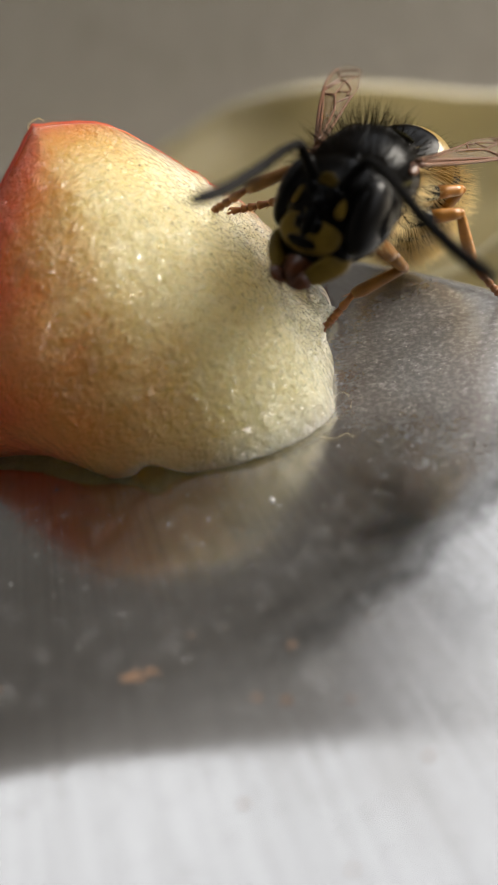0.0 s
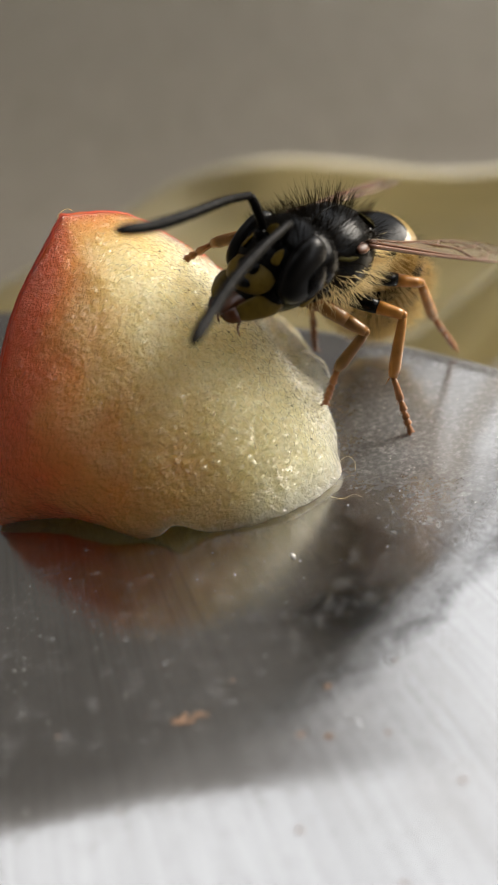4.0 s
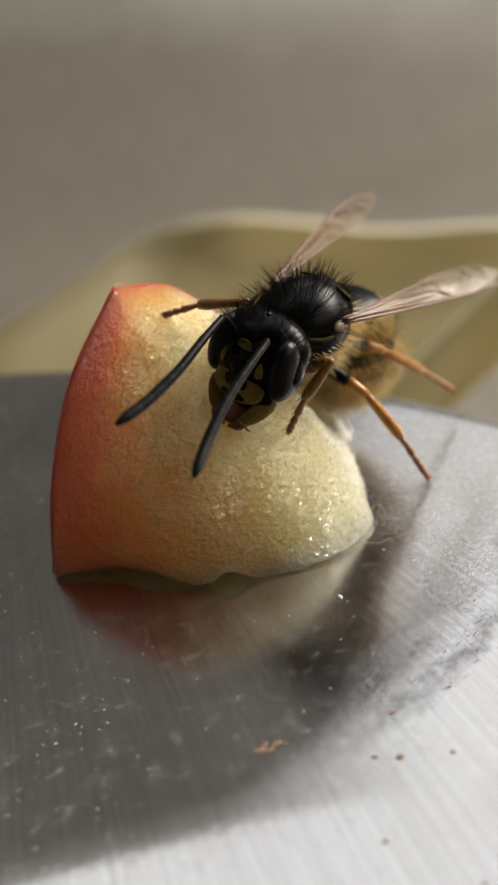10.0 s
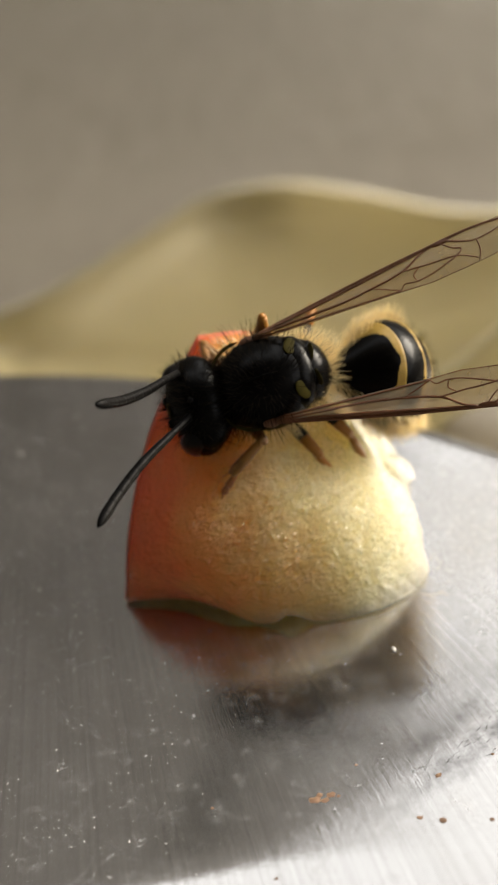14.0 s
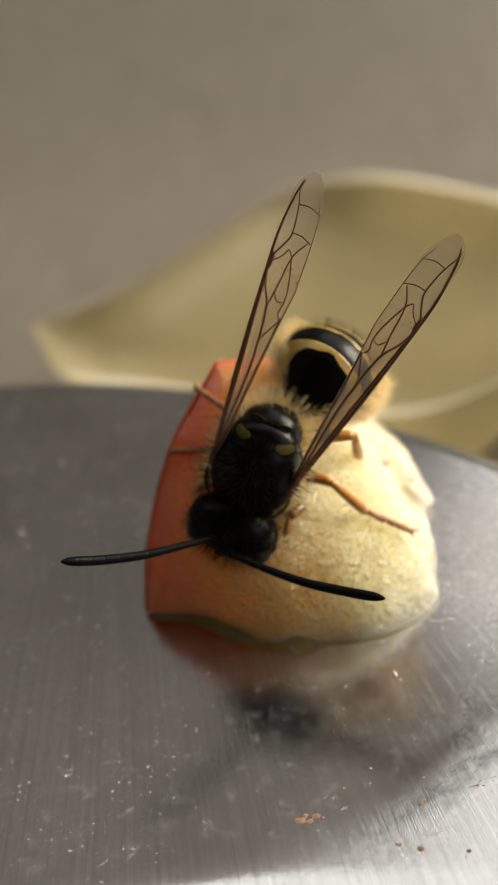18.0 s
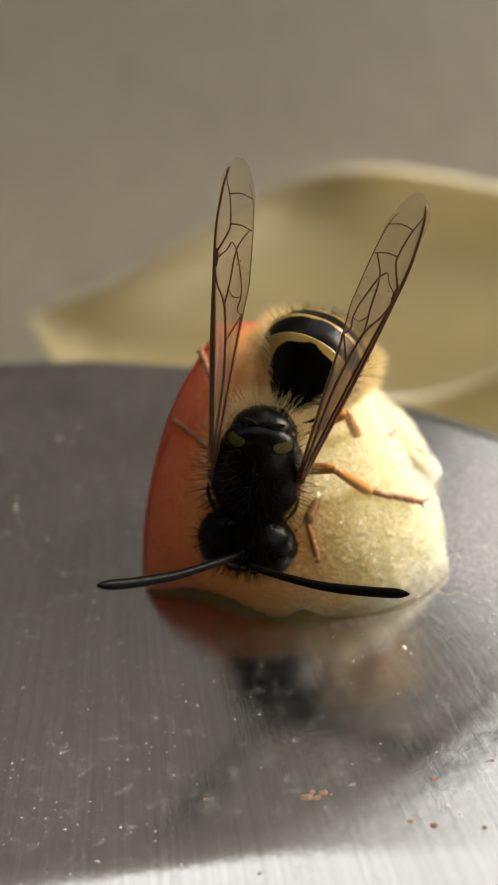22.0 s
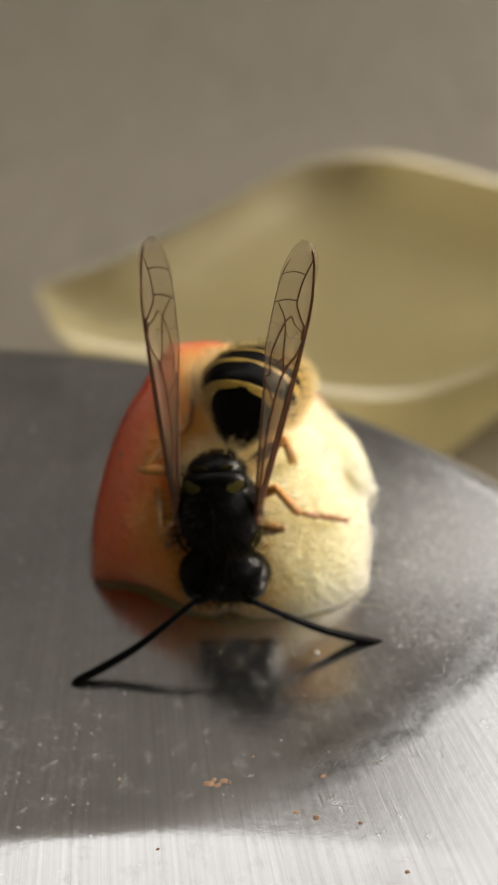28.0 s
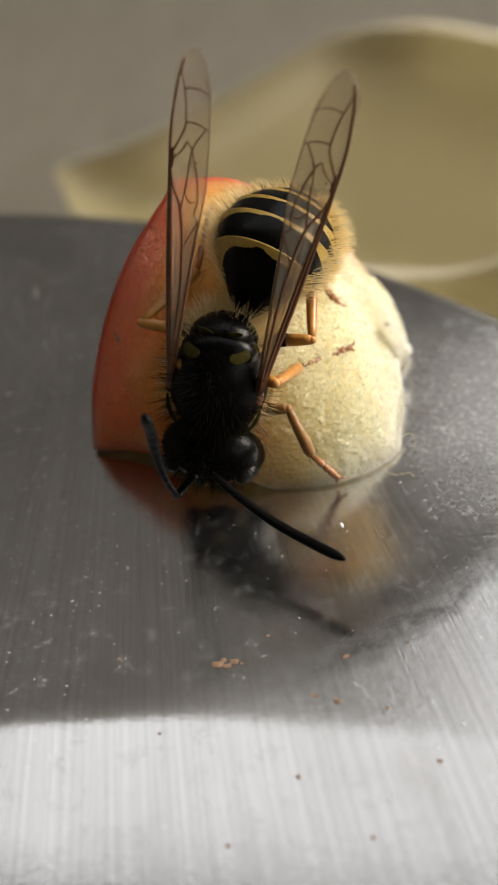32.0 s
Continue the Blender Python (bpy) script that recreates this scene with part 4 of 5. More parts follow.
def build_wasp():
    wasp = new("wasp")
    tagged(wasp, "live black and yellow wasp feeding on the apple", "wasp")
    made = {"thorax": build_thorax(wasp), "head": build_head(wasp), "abdomen": build_abdomen(wasp)}
    for side, s in (("right", 1), ("left", -1)):
        made["antenna", side] = build_antenna(wasp, s)
        made["wing", side] = build_wing(wasp, s)
        for which in LEGS:
            made["leg", which, side] = build_leg(wasp, which)
    return wasp, made


WASP, MEMBERS = build_wasp()



# ---------------------------------------------------------------- small things on the pan
def pan_spot(x, y, size, rng):
    """A flat crusty spot, its edge uneven, lying on the steel."""
    bm = bmesh.new()
    n = 14
    z = pan_height(x, y)
    ring = []
    for k in range(n):
        a = 2 * math.pi * k / n
        r = size * rng.uniform(0.65, 1.2)
        ring.append(bm.verts.new((x + 1.3 * r * math.cos(a), y + 0.9 * r * math.sin(a), z + 0.004)))
    for v in ring:
        v.co.z += pan_height(v.co.x, v.co.y) - z
    inner = [bm.verts.new((x + (v.co.x - x) * 0.6, y + (v.co.y - y) * 0.6, (v.co.z + z) / 2 + 0.012 + 0.012 * rng.random())) for v in ring]
    mid = bm.verts.new((x, y, z + 0.015))
    for k in range(n):
        j = (k + 1) % n
        bm.faces.new((ring[k], ring[j], inner[j], inner[k]))
        bm.faces.new((inner[k], inner[j], mid))
    return bm


def build_spots(pan):
    rng = random.Random(21)
    for x, y, size in ((0.42, -12.72, 0.17), (0.60, -12.55, 0.10), (0.74, -12.78, 0.12), (0.98, -12.62, 0.12), (1.2, -12.7, 0.06), (4.6, -12.5, 0.10), (4.35, -14.1, 0.12), (3.65, -13.9, 0.09), (5.9, -14.3, 0.07), (2.0, -11.6, 0.05), (6.6, -12.0, 0.05), (-1.2, -15.2, 0.05), (3.2, -16.5, 0.08), (7.4, -16.0, 0.07), (1.2, -18.5, 0.08), (5.4, -18.2, 0.07), (-3.0, -12.4, 0.05)):
        part("rust_spot", pan_spot(x, y, size, rng), RUST, pan, "tiny brown rust spot")


build_spots(PAN)


def build_scuffs(pan):
    """Two curved rows of short dark scratches where something has been dragged round."""
    rng = random.Random(31)
    for radius, first, last, count in ((22.8, -64, -38, 130), (23.5, -58, -42, 30), (22.0, -50, -36, 30)):
        route = [(-6 + radius * math.cos(radians(first + (last - first) * k / 7)), 8 + radius * math.sin(radians(first + (last - first) * k / 7))) for k in range(8)]
        bm = bmesh.new()
        path = smooth_curve([(x, y, 0) for x, y in route], 80)
        for _ in range(count):
            i = rng.randrange(0, 78)
            p, d = path[i], (path[i + 1] - path[i]).normalized()
            side = Vector((-d.y, d.x, 0))
            p = p + side * rng.gauss(0, 0.26)
            d = (d + side * rng.uniform(-0.5, 0.5)).normalized()
            side = Vector((-d.y, d.x, 0))
            ln, wd = rng.uniform(0.03, 0.3) * rng.random() + 0.03, rng.uniform(0.005, 0.018)
            z = pan_height(p.x, p.y) + 0.003
            corners = [p + d * ln * x + side * wd * y + Vector((0, 0, z)) for x, y in ((-1, 0), (0, -1), (1, 0), (0, 1))]
            v = [bm.verts.new(c) for c in corners]
            top = bm.verts.new(p + Vector((0, 0, z + 0.002)))
            for k in range(4):
                bm.faces.new((v[k], v[(k + 1) % 4], top))
        part("scuff", bm, SCUFF, pan, "curved row of fine dark scratches")


build_scuffs(PAN)


def flake(bm, x, y, z, size, rng):
    """Adds one small angular flake."""
    a = rng.uniform(0, math.pi)
    long = size * rng.uniform(0.5, 1.4)
    pts = []
    for dx, dy in ((-long, 0), (0, -size * 0.45), (long, 0), (0, size * 0.45)):
        pts.append((x + dx * math.cos(a) - dy * math.sin(a), y + dx * math.sin(a) + dy * math.cos(a)))
    low = [bm.verts.new((u, v, z)) for u, v in pts]
    top = bm.verts.new((x, y, z + size * rng.uniform(0.25, 0.6)))
    for k in range(4):
        bm.faces.new((low[k], low[(k + 1) % 4], top))


def build_dust():
    rng = random.Random(8)
    bm = bmesh.new()
    count = 0
    while count < 7000:
        x, y = rng.uniform(-20, 14), rng.uniform(-20, 17)
        if (Vector((x, y)) - PAN_AT).length > PAN_R - 2 or (-6.5 < x < 8 and -5.5 < y < 8.5):
            continue
        if rng.random() > (1.0 if x < -4 else 0.3 if y > -8 else 0.15):
            continue
        flake(bm, x, y, pan_height(x, y) + 0.002, 0.011 + 0.045 * rng.random() ** 6, rng)
        count += 1
    tagged(mesh_object("dust", bm, CRUMB, smooth=False), "fine pale dust scattered over the steel pan", "dust", kind="stuff")


build_dust()


def build_scale():
    """Specks of dried water beside the apple, densest near its far foot."""
    rng = random.Random(17)
    bm = bmesh.new()
    count = 0
    while count < 4200:
        f = rng.random()
        x, y = 10.6 - 1.6 * f + rng.gauss(0, 1.3), 1.5 - 9.0 * f + rng.gauss(0, 0.9)
        if (Vector((x, y)) - PAN_AT).length > PAN_R - 2 or x < 7.2:
            continue
        r = 0.010 + 0.02 * rng.random() ** 2
        z = pan_height(x, y) - 0.002
        a = rng.uniform(0, 1)
        ring = [bm.verts.new((x + r * 1.2 * math.cos(a + k * 1.0472), y + r * math.sin(a + k * 1.0472), z)) for k in range(6)]
        top = bm.verts.new((x, y, z + r * rng.uniform(0.15, 0.4)))
        for k in range(6):
            bm.faces.new((ring[k], ring[(k + 1) % 6], top))
        count += 1
    tagged(mesh_object("dried_specks", bm, SCALE), "fine dried water specks on the steel pan", "water specks", kind="stuff")


build_scale()


def build_crumb(x, y, size, seed):
    rng = random.Random(seed)
    bm = bmesh.new()
    ball(bm, (0, 0, size * 0.4), (size * 1.2, size * 0.7, size * 0.5), 10, 8, None, lambda p: p * rng.uniform(0.8, 1.15))
    ob = mesh_object("crumb", bm, CRUMB)
    ob.matrix_world = pose(x * U, y * U, pan_height(x, y) * U, 0, 0, rng.uniform(0, 180))
    tagged(ob, "tiny pale crumb lying on the steel pan", "crumb", "crumbs on the pan")


for k, (x, y, size) in enumerate(((4.4, -6.7, 0.10), (-8.5, 12.1, 0.05), (-12.6, 4.3, 0.07), (-9.6, -0.6, 0.05), (-11.2, 9.5, 0.07), (6.6, -4.6, 0.04), (-7.6, 9.4, 0.04))):
    build_crumb(x, y, size, k)


def build_fibre(points, radius, label):
    bm = bmesh.new()
    path = smooth_curve(points, 16)
    tube(bm, path, [radius * (1 - 0.5 * i / 15) for i in range(16)], 6)
    tagged(mesh_object("fibre", bm, HAIR), label, "fibre", "loose fibres")


build_fibre(((6.5, -2.9, 0.3), (6.75, -2.55, 0.42), (7.05, -2.35, 0.4), (7.25, -2.5, 0.2), (7.2, -2.75, 0.02)), 0.006, "pale curled fibre beside the apple on the pan")
build_fibre(((6.1, -4.0, 0.05), (6.5, -4.2, 0.03), (6.9, -4.1, 0.05), (7.2, -4.35, 0.0)), 0.007, "brown frayed fibre beside the apple on the pan")
build_fibre(((-1.5, 3.0, 9.0), (-1.4, 2.9, 9.25), (-1.1, 3.1, 9.3), (-0.9, 3.0, 9.2)), 0.015, "fine loose fibre on the tip of the apple")


# ---------------------------------------------------------------- how it moves
# seconds, middle of the thorax, the way ahead, the way up
BODY = (
    (0, 8.83, 1.23, 5.93, -0.427, -0.904, 0.021, 0.19, -0.067, 0.98),
    (1, 8.22, 1.2, 6.46, -0.554, -0.828, 0.087, 0.225, -0.049, 0.973),
    (2.1, 7.5, 1.05, 6.72, -0.586, -0.803, 0.112, 0.228, -0.03, 0.973),
    (3, 8.4, 1.12, 6.91, -0.624, -0.769, 0.136, 0.249, -0.03, 0.968),
    (4, 7.39, 1, 6.85, -0.642, -0.755, 0.136, 0.245, -0.034, 0.969),
    (4.5, 7.44, 1.58, 7.55, -0.659, -0.738, 0.147, 0.251, -0.031, 0.968),
    (6.5, 7.02, 1.49, 7.5, -0.776, -0.626, 0.086, 0.189, -0.101, 0.977),
    (7, 6.79, 1.34, 7.32, -0.799, -0.596, 0.08, 0.179, -0.108, 0.978),
    (8, 6.22, 1.13, 7.19, -0.77, -0.63, 0.099, 0.201, -0.092, 0.975),
    (9, 6.22, 1.16, 7.35, -0.734, -0.679, -0.029, 0.118, -0.168, 0.979),
    (9.5, 6.42, 0.78, 7.54, -0.717, -0.697, 0.006, 0.186, -0.184, 0.965),
    (10, 5.33, 0.37, 7.55, -0.723, -0.69, -0.012, 0.202, -0.228, 0.952),
    (10.5, 5.21, 0.58, 8.31, -0.809, -0.549, -0.214, 0.055, -0.432, 0.9),
    (11, 4.29, 0.16, 8.51, -0.875, -0.37, -0.314, -0.064, -0.554, 0.83),
    (11.5, 3.57, -0.55, 7.98, -0.941, -0.21, -0.267, -0.097, -0.588, 0.803),
    (12, 3.18, -0.47, 8.24, -0.989, -0.04, -0.146, -0.092, -0.606, 0.79),
    (12.5, 2.47, -0.72, 8.09, -0.995, 0.074, -0.064, -0.097, -0.643, 0.759),
    (13, 2.25, -0.55, 8.3, -0.993, 0.103, -0.06, -0.114, -0.667, 0.737),
    (13.5, 1.51, -0.13, 8.81, -0.991, 0.101, -0.088, -0.133, -0.674, 0.727),
    (15.5, 0.59, -1.2, 7.82, -0.591, -0.308, -0.746, -0.148, -0.867, 0.475),
    (16, 0.49, -1.27, 7.73, -0.561, -0.321, -0.763, -0.154, -0.865, 0.478),
    (16.5, 0.18, -1.39, 7.59, -0.549, -0.326, -0.77, -0.151, -0.867, 0.475),
    (17, 0.2, -1.32, 7.67, -0.521, -0.335, -0.785, -0.149, -0.87, 0.47),
    (17.5, -0.95, -1.58, 7.35, -0.484, -0.345, -0.804, -0.129, -0.881, 0.456),
    (18, 0.03, -1.69, 7.22, -0.471, -0.343, -0.813, -0.142, -0.88, 0.453),
    (19, 0.13, -1.62, 7.3, -0.446, -0.363, -0.818, -0.119, -0.882, 0.456),
    (20, 0.06, -2.09, 6.74, -0.452, -0.354, -0.819, -0.136, -0.88, 0.456),
    (20.8, -0.58, -2.23, 6.56, -0.399, -0.374, -0.837, -0.118, -0.884, 0.452),
    (21, 0.19, -2.24, 6.55, -0.359, -0.387, -0.849, -0.095, -0.89, 0.446),
    (22, -0.26, -2.65, 6.05, -0.273, -0.401, -0.874, -0.081, -0.896, 0.436),
    (23, -0.09, -2.83, 5.83, -0.179, -0.404, -0.897, -0.052, -0.907, 0.419),
    (24, 0.12, -2.92, 5.72, -0.116, -0.419, -0.901, -0.03, -0.905, 0.425),
    (25, 0.26, -3.15, 5.43, -0.118, -0.418, -0.901, -0.028, -0.905, 0.424),
    (25.5, 0.94, -3.36, 5.19, -0.14, -0.401, -0.905, -0.054, -0.91, 0.411),
    (27.5, 0.23, -3.59, 5.06, -0.055, -0.41, -0.91, -0.017, -0.911, 0.412),
    (28, 0.78, -3.42, 5.27, -0.018, -0.421, -0.907, -0.015, -0.907, 0.422),
    (28.4, 0.79, -4.06, 4.49, 0.042, -0.426, -0.904, 0.021, -0.904, 0.427),
    (29, 0.67, -3.72, 4.9, 0.084, -0.424, -0.902, 0.027, -0.904, 0.427),
    (29.6, 0.45, -3.57, 5.09, 0.04, -0.421, -0.906, 0.036, -0.906, 0.422),
    (30, 0.46, -3.62, 5.02, -0.068, -0.414, -0.908, -0.042, -0.908, 0.417),
    (31, 0.69, -3.39, 5.31, -0.182, -0.391, -0.902, -0.062, -0.911, 0.407),
    (31.7, -0.2, -3.47, 5.2, -0.199, -0.383, -0.902, -0.065, -0.913, 0.402),
    (32, 0.3, -3.76, 4.85, -0.201, -0.377, -0.904, -0.067, -0.915, 0.397),
)
# seconds, the sideways swing of the waist and the way of the abdomen
TAIL = (
    (0, -0.2, 0, -0.66, -0.75),
    (4, -0.1, 0.1, -0.68, -0.72),
    (7, 0, 0.15, -0.64, -0.75),
    (9, -0.1, 0.1, -0.5, -0.86),
    (11, -0.2, -0.1, -0.36, -0.93),
    (12.5, -0.3, -0.1, -0.66, -0.74),
    (13.5, -0.3, -0.1, -0.64, -0.74),
    (16.2, -0.4, -0.18, -0.42, -0.89),
    (20, -0.4, -0.2, -0.5, -0.84),
    (24, -0.6, -0.3, -0.55, -0.78),
    (28, -0.6, -0.25, -0.62, -0.75),
    (30, -0.5, -0.22, -0.72, -0.66),
    (32, -0.5, -0.22, -0.73, -0.65),
)
# seconds and the ways of the right and the left wing
WINGS = (
    (0, 0.233, -0.963, -0.139, -0.184, -0.935, -0.302),
    (2, 0.085, -0.982, -0.169, -0.139, -0.933, -0.332),
    (4, 0.115, -0.978, -0.172, -0.158, -0.944, -0.289),
    (7, 0.219, -0.944, -0.246, -0.151, -0.918, -0.368),
    (8, 0.16, -0.973, -0.168, -0.203, -0.938, -0.282),
    (9, 0.153, -0.961, -0.232, -0.185, -0.918, -0.352),
    (10, 0.172, -0.978, -0.12, -0.161, -0.968, -0.193),
    (11, 0.177, -0.907, -0.383, -0.183, -0.925, -0.332),
    (12.5, 0.154, -0.976, 0.155, -0.183, -0.971, 0.154),
    (13, 0.171, -0.976, 0.137, -0.145, -0.98, 0.138),
    (13.5, 0.073, -0.989, 0.127, -0.167, -0.978, 0.126),
    (15.5, 0.06, -0.995, 0.081, -0.176, -0.981, 0.08),
    (16, 0.082, -0.994, 0.07, -0.148, -0.987, 0.069),
    (16.5, 0.042, -0.997, 0.07, -0.201, -0.977, 0.068),
    (18, 0.001, -0.998, 0.07, -0.201, -0.977, 0.068),
    (19, 0.013, -0.997, 0.07, -0.219, -0.973, 0.068),
    (20, 0.072, -0.995, 0.064, -0.141, -0.989, 0.044),
    (21.5, 0.066, -0.995, 0.07, -0.232, -0.97, 0.068),
    (23, -0.013, -0.997, 0.07, -0.232, -0.97, 0.068),
    (24, -0.016, -0.997, 0.074, -0.232, -0.971, 0.065),
    (25.5, 0.097, -0.993, 0.069, -0.189, -0.98, 0.068),
    (28, 0.019, -0.999, -0.036, -0.232, -0.966, 0.116),
    (29, -0.018, -0.997, 0.07, -0.231, -0.97, 0.068),
    (30, -0.043, -0.98, 0.193, -0.203, -0.948, 0.246),
    (32, -0.013, -0.997, 0.07, -0.157, -0.985, 0.069),
)
# seconds and the ways of the right and the left antenna
FEELERS = (
    (0, 0.133, 0.927, 0.349, -0.781, 0.611, 0.129),
    (0.3, 0.003, 0.913, 0.408, -0.572, 0.82, -0.041),
    (0.6, 0.038, 0.947, 0.321, -0.28, 0.96, 0.022),
    (1, 0.033, 0.908, 0.416, -0.352, 0.936, 0.006),
    (1.3, 0.075, 0.842, 0.534, -0.561, 0.809, 0.18),
    (1.8, -0.014, 0.664, 0.747, -0.694, 0.507, 0.511),
    (2, 0.002, 0.684, 0.729, -0.763, 0.52, 0.385),
    (3, 0.047, 0.638, 0.769, -0.882, 0.424, 0.204),
    (3.6, -0.069, 0.984, 0.16, -0.574, 0.819, 0.025),
    (4, 0.087, 0.954, 0.285, -0.24, 0.97, -0.028),
    (4.5, 0.064, 0.981, 0.186, -0.482, 0.875, -0.044),
    (6.5, 0.097, 0.601, 0.793, -0.92, 0.271, 0.284),
    (7, 0.094, 0.546, 0.833, -0.898, 0.174, 0.404),
    (8, 0.131, 0.615, 0.778, -0.833, 0.294, 0.47),
    (9, 0.271, 0.45, 0.851, -0.893, 0.29, 0.343),
    (9.5, -0.243, 0.966, 0.087, -0.41, 0.912, 0.029),
    (10, -0.058, 0.987, 0.148, -0.344, 0.937, 0.067),
    (10.5, 0.358, 0.632, 0.688, -0.387, 0.853, 0.35),
    (11, 0.134, 0.63, 0.765, -0.617, 0.657, 0.433),
    (11.5, 0.103, 0.334, 0.937, -0.716, 0.535, 0.448),
    (12, -0.423, 0.314, 0.85, -0.547, 0.324, 0.772),
    (12.5, 0.34, 0.301, 0.891, -0.523, 0.319, 0.79),
    (13, 0.331, 0.399, 0.855, -0.667, 0.419, 0.616),
    (13.5, -0.111, 0.144, 0.983, -0.433, 0.384, 0.815),
    (15.5, -0.1, 0.195, 0.976, -0.848, -0.197, 0.492),
    (16, 0.251, 0.236, 0.939, -0.829, -0.362, 0.426),
    (17, 0.548, 0.202, 0.812, -0.872, -0.271, 0.407),
    (18, 0.621, 0.118, 0.775, -0.853, -0.275, 0.445),
    (19, 0.63, 0.176, 0.756, -0.812, -0.225, 0.539),
    (20, 0.578, 0.133, 0.805, -0.79, -0.341, 0.51),
    (20.6, 0.24, -0.012, 0.971, -0.793, -0.123, 0.597),
    (21, 0.038, -0.044, 0.998, -0.659, 0.023, 0.752),
    (21.5, 0.15, -0.027, 0.988, -0.687, -0.085, 0.721),
    (22, 0.537, -0.07, 0.841, -0.808, -0.209, 0.551),
    (23, 0.644, -0.072, 0.761, -0.745, -0.26, 0.615),
    (24, 0.542, -0.138, 0.829, -0.722, -0.099, 0.684),
    (25, 0.576, -0.095, 0.812, -0.775, -0.188, 0.604),
    (25.5, 0.582, -0.138, 0.801, -0.708, -0.255, 0.658),
    (27.5, 0.395, -0.245, 0.885, -0.777, -0.066, 0.626),
    (28, 0.859, 0.437, 0.266, -0.938, 0.347, -0.006),
    (28.4, 0.749, -0.164, 0.642, -0.78, -0.415, 0.468),
    (29, 0.966, 0.027, -0.258, -0.908, -0.017, -0.418),
    (29.6, 0.37, -0.367, 0.853, -0.788, 0.006, 0.615),
    (30, 0.902, -0.426, -0.066, -0.474, -0.22, 0.853),
    (31, 0.964, 0.235, -0.123, -0.81, -0.202, 0.551),
    (31.7, 0.279, -0.508, 0.815, -0.829, 0.091, 0.552),
    (32, 0.107, -0.604, 0.79, -0.751, 0.006, 0.66),
)
# seconds, middle of the head in the wasp's space, its tip, lean and turn
HEAD = ((0, 0, 2.85, 0.25, 37, 2, -19.0), (2, 0, 2.55, 0.25, 43, -3, -8), (4, 0.1, 2.65, 0.4, 40, 3, -18), (7, 0, 2.75, 0, 40, -5, -28), (8, 0, 2.7, 0.15, 40, -2, -32), (9, 0.1, 2.65, 0.3, 36, 3, -24), (9.6, 0, 2.8, 0.1, 20, 4, -8.8), (11, -0.1, 3.0, -0.2, 14, 5, -1.0), (13, 0, 2.95, -0.3, 8, 0, 0.0), (16, 0, 2.85, -0.4, 2, 0, 0.0), (32, 0, 2.85, -0.4, 2, 0, 0.0))
# where each foot is set down
STEPS = {
    ("fore", "left"): ((0, 6.9, 0.9, 1.0), (4, 6.7, -0.2, 1.4), (4.5, 6.7, -0.2, 1.4), (6.5, 4.8, -1.2, 3.9), (9.6, 4.8, -1.2, 3.9), (11, 1.57, -3.1, 4.15), (12, 0, -2.7, 4.6), (13, -1.2, -2.5, 4.5), (13.6, -1.2, -2.5, 4.5), (15.4, 0.5, -3.3, 3.7), (21, 0.5, -3.3, 3.6), (22.2, 1.8, -4.1, 2.1), (25.6, 1.8, -4.1, 2.1), (27.5, 2.5, -3.4, 3.1), (28.5, 2.5, -3.4, 3.1), (29, 3.7, -4.3, 1.4), (29.6, 4.3, -4.7, 0.5), (32, 4.3, -4.7, 0.5)),
    ("middle", "left"): ((0, 13.3, 2.2, 0), (2, 13.4, 2.4, 0), (2.6, 14.1, 1.5, 0), (3.3, 14.1, 1.5, 0), (3.9, 9.6, -1.1, 0), (10.2, 9.6, -1.1, 0), (10.9, 7.26, -1.48, 0.05), (12, 7.26, -2.2, 0.05), (13.6, 7.26, -2.2, 0.05), (15.4, 5.9, -1.8, 2.9), (29.2, 5.9, -1.9, 2.9), (29.8, 5, -1, 3.8), (32, 5, -1, 3.8)),
    ("hind", "left"): ((0, 11.7, 6.6, 0), (3.4, 11.7, 6.6, 0), (4, 12.7, 4.2, 0), (10.5, 13.2, 4.3, 0), (11, 11.43, 2.13, 0), (11.3, 11.4, 2.1, 0), (12, 7.5, 1.4, 0), (13.6, 7.5, 1.4, 0), (15.4, 5.3, 2.6, 3), (21, 5.3, 2.6, 3), (23, 5, 1.6, 3.8), (28, 5, 1.8, 3.7), (30, 4.6, 0.9, 4.5), (32, 4.6, 0.7, 4.5)),
    ("fore", "right"): ((0, 3.7, 2.1, 5.4), (3.6, 2.3, 3, 6.5), (4.5, 2.3, 3, 6.5), (6.5, 0.1, 2.2, 8), (10.2, 0.1, 2.2, 8), (10.8, -1.65, -0.45, 6.85), (11.3, -1.65, -0.45, 6.85), (12, -1, 2.3, 8.6), (13.6, -1, 2.3, 8.6), (15.4, -3.2, -0.6, 5.6), (19, -3, -1.2, 5.2), (23, -2.7, -3.2, 3), (28, -2.5, -3.3, 3), (32, -2.2, -3.6, 2.6)),
    ("middle", "right"): ((0, 4.4, 2.8, 5), (4.5, 4.4, 2.8, 5), (6.5, 4.4, 1.5, 5), (10, 4.4, 1.5, 5), (11.5, 1.5, 4, 7.4), (13.6, 1.5, 4, 7.4), (15.4, -3.6, 0.7, 6.7), (27.5, -3.4, 0.4, 6.5), (28.6, -4, -0.9, 5), (32, -3.9, -1.1, 5)),
    ("hind", "right"): ((0, 7.1, 5.6, 0.3), (10, 7.1, 5.6, 0.3), (11.5, 5, 5.6, 3.2), (13.6, 4, 5.4, 4.5), (15.4, -2.4, 2.3, 8.5), (23, -2.1, 2.3, 8.6), (28, -0.2, 2.5, 8.3), (32, -0.1, 2.3, 8.2)),
}


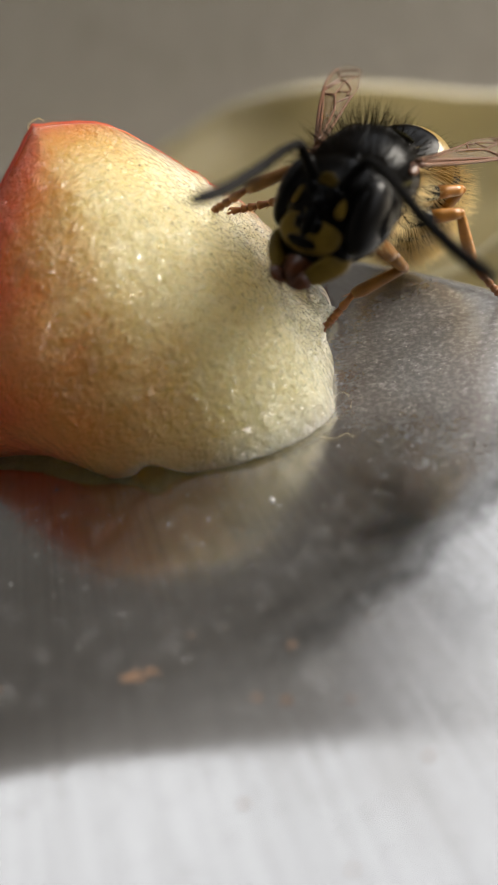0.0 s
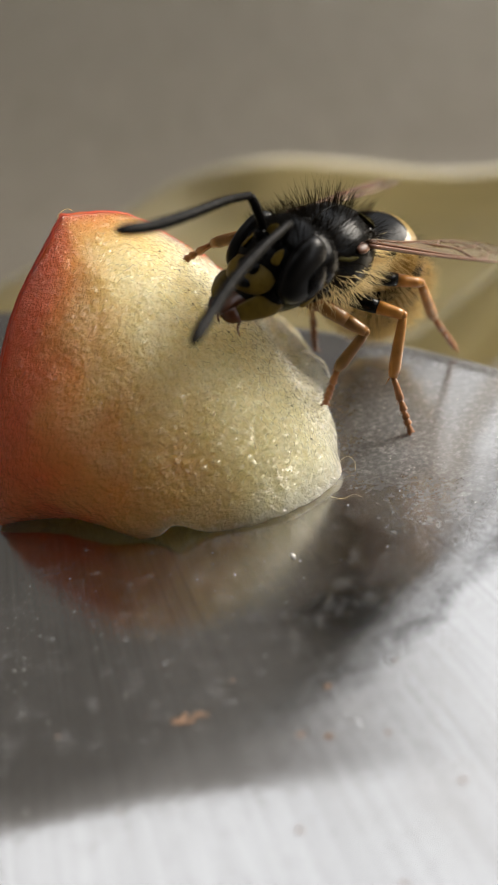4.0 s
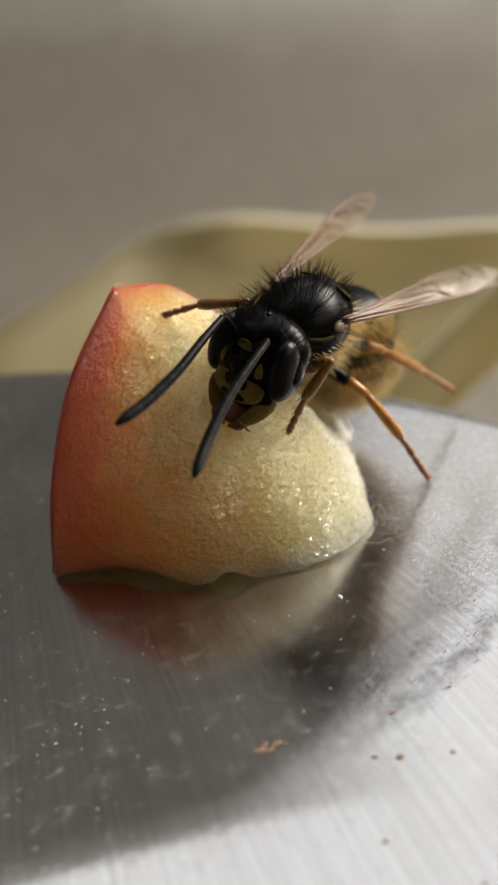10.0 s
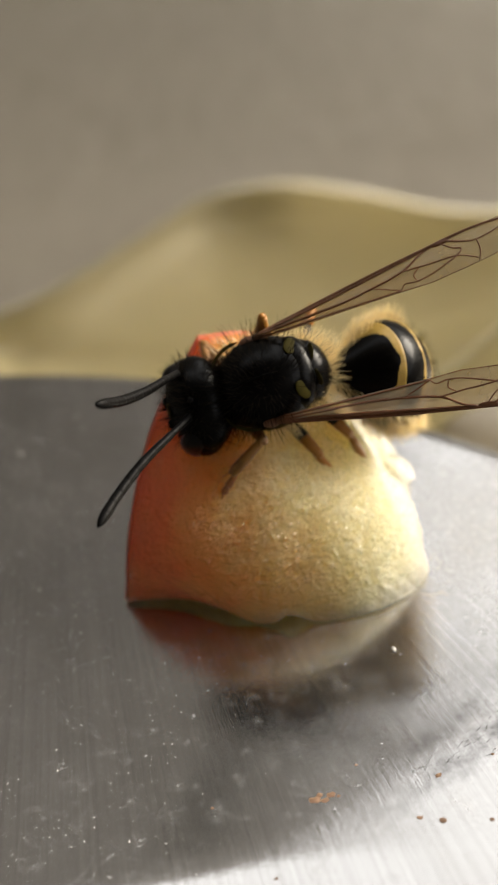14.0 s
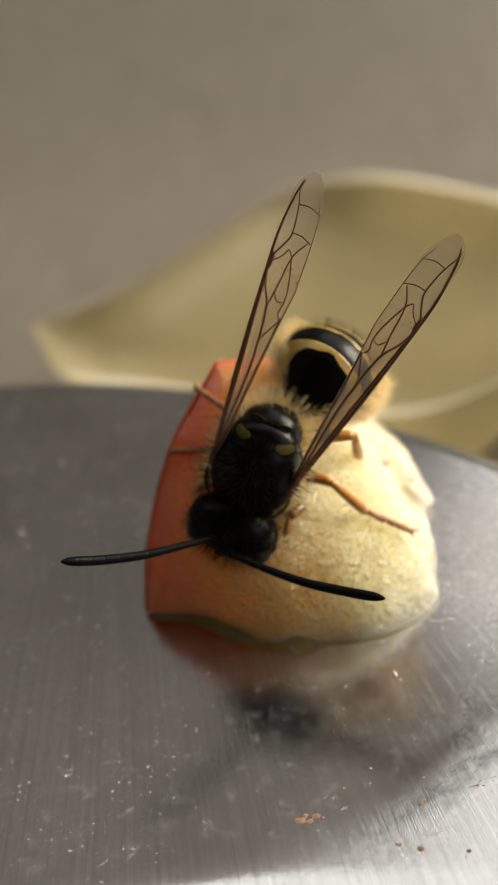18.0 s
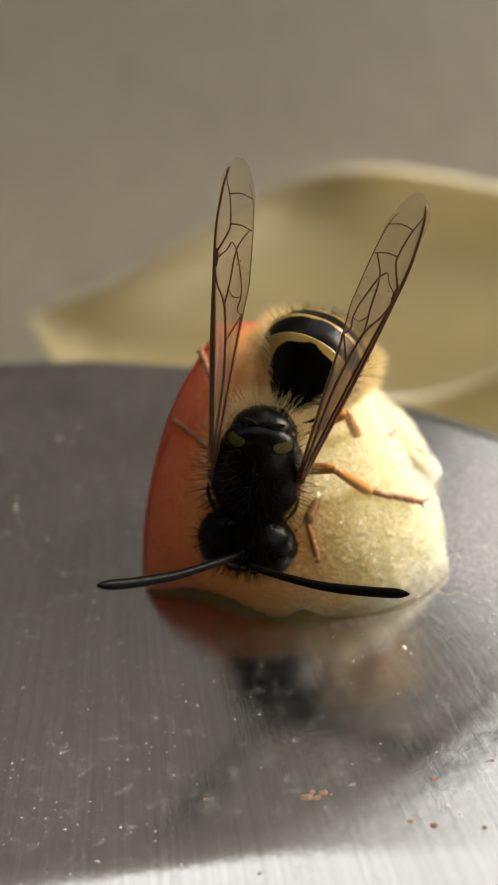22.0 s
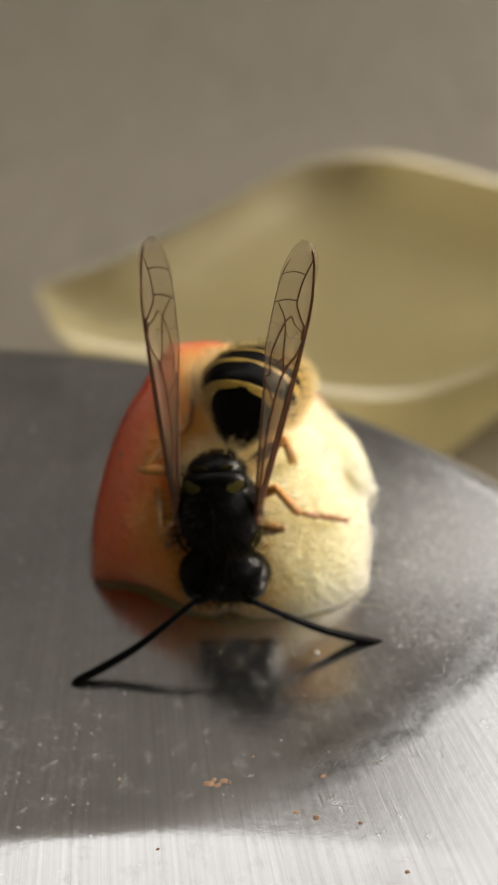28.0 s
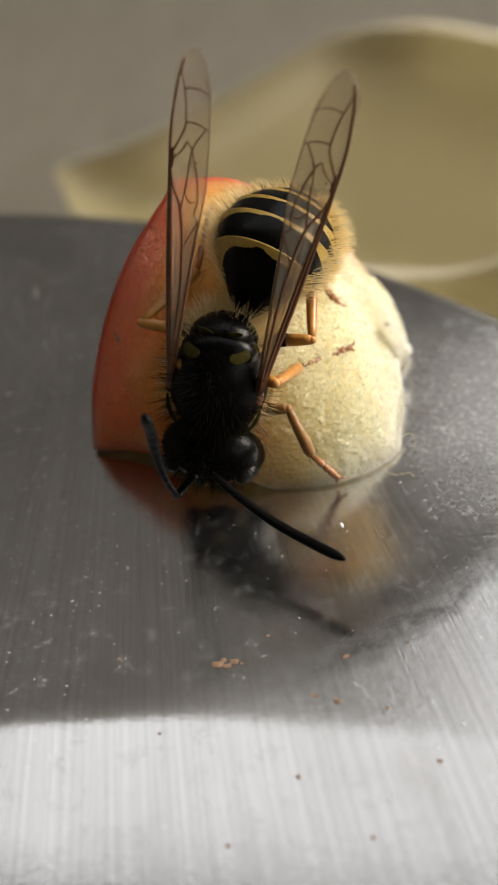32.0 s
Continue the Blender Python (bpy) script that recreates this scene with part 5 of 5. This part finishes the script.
def between(rows, t):
    """The row at a time, on straight lines between its neighbours."""
    if t <= rows[0][0]:
        return list(rows[0][1:])
    for a, b in zip(rows, rows[1:]):
        if t <= b[0]:
            f = (t - a[0]) / (b[0] - a[0])
            return [u + (v - u) * f for u, v in zip(a[1:], b[1:])]
    return list(rows[-1][1:])


def frame_of(at, ahead, up):
    """A pose with y along ahead and z near up; at in millimetres."""
    y = Vector(ahead).normalized()
    x = y.cross(Vector(up)).normalized()
    z = x.cross(y)
    m = Matrix((x, y, z)).transposed().to_4x4()
    m.translation = Vector(at) * U
    return m


def bend(hip, ankle, a, b, pole):
    """The knee of a two-boned leg, and the ankle that it can reach."""
    d = ankle - hip
    reach = min(d.length, (a + b) * 0.985)
    d.normalize()
    ankle = hip + d * reach
    along = (a * a - b * b + reach * reach) / (2 * reach)
    high = math.sqrt(max(0.0, a * a - along * along))
    side = (pole - d * pole.dot(d)).normalized()
    return hip + d * along + side * high, ankle


def head_pose(row):
    x, y, z, tip, lean, turn = row
    return pose(x * U, y * U, z * U, tip, lean, turn)


def motions():
    body_rows = [(r[0], frame_of(r[1:4], r[4:7], r[7:10])) for r in BODY]
    walk(WASP, body_rows)
    walk(MEMBERS["head"], [(r[0], head_pose(r[1:])) for r in HEAD])
    walk(MEMBERS["abdomen"], [(r[0], frame_of((r[1], -2.2, -0.55), [-v for v in r[2:5]], (0, -0.5, 1))) for r in TAIL])
    for k, (side, s) in enumerate((("right", 1), ("left", -1))):
        walk(MEMBERS["wing", side], [(r[0], frame_of((s * 1.55, -0.1, 0.75), r[1 + 3 * k:4 + 3 * k], (s * 0.25, 0, 1))) for r in WINGS])
        rows = []
        for r in FEELERS:
            root = head_pose(between(HEAD, r[0])) @ Vector((s * 0.44 * U, 0.84 * U, 0.48 * U)) / U
            rows.append((r[0], frame_of(root, r[1 + 3 * k:4 + 3 * k], (s * 0.25, -0.3, 1))))
        walk(MEMBERS["antenna", side], rows)
        for which, (hip, fe, ti, ta) in LEGS.items():
            steps = STEPS[which, side]
            times = sorted({r[0] for r in BODY} | {r[0] for r in steps})
            rows = ([], [], [])
            for t in times:
                row = between(BODY, t)
                m = frame_of(row[0:3], row[3:6], row[6:9])
                to = m.inverted()
                toe = (to @ (Vector(between(steps, t)) * U)) / U
                hip_at = Vector((s * hip[0], hip[1], hip[2]))
                back = (hip_at - toe).normalized()
                ankle = toe + (back * 0.8 + Vector((0.35 * s, 0, 0.3) if which == "fore" else (0.1 * s, 0, 0.15))).normalized() * ta
                if which == "hind" and s < 0:
                    # a foot set close to the hip lies turned forwards
                    near = min(1.0, max(0.0, (5.5 - (hip_at - toe).length) / 1.5))
                    ankle = ankle.lerp(toe + (back * 0.35 + Vector((0, -0.8, 0.1))).normalized() * ta, near)
                    ankle = toe + (ankle - toe).normalized() * ta
                lean = {"fore": -0.1, "middle": -0.1, "hind": -0.5}[which]
                level = min(1.0, max(0.0, (m[2][2] - 0.5) / 0.4))
                high = {"fore": 0.35, "middle": 0.3, "hind": 0.0}[which]
                pole = Vector((s * (0.95 - 0.5 * level), lean, high + (0.9 - high) * level * (0.35 if s > 0 and which != "fore" else 1.0)))
                if which == "hind":
                    pole = Vector((s * 0.95, -0.5, 0.25 * level))
                elif which == "middle" and s < 0:
                    pole = Vector((s * 0.8, -0.25, 0.55))
                knee, ankle = bend(hip_at, ankle, fe, ti, pole)
                up = Vector((0, 0, 1))
                for rr, p, q in zip(rows, (hip_at, knee, ankle), (knee, ankle, toe)):
                    rr.append((t, frame_of(p, q - p, up + Vector((s * 0.3, 0.2, 0)))))
            for ob, rr in zip(MEMBERS["leg", which, side], rows):
                walk(ob, rr)


motions()
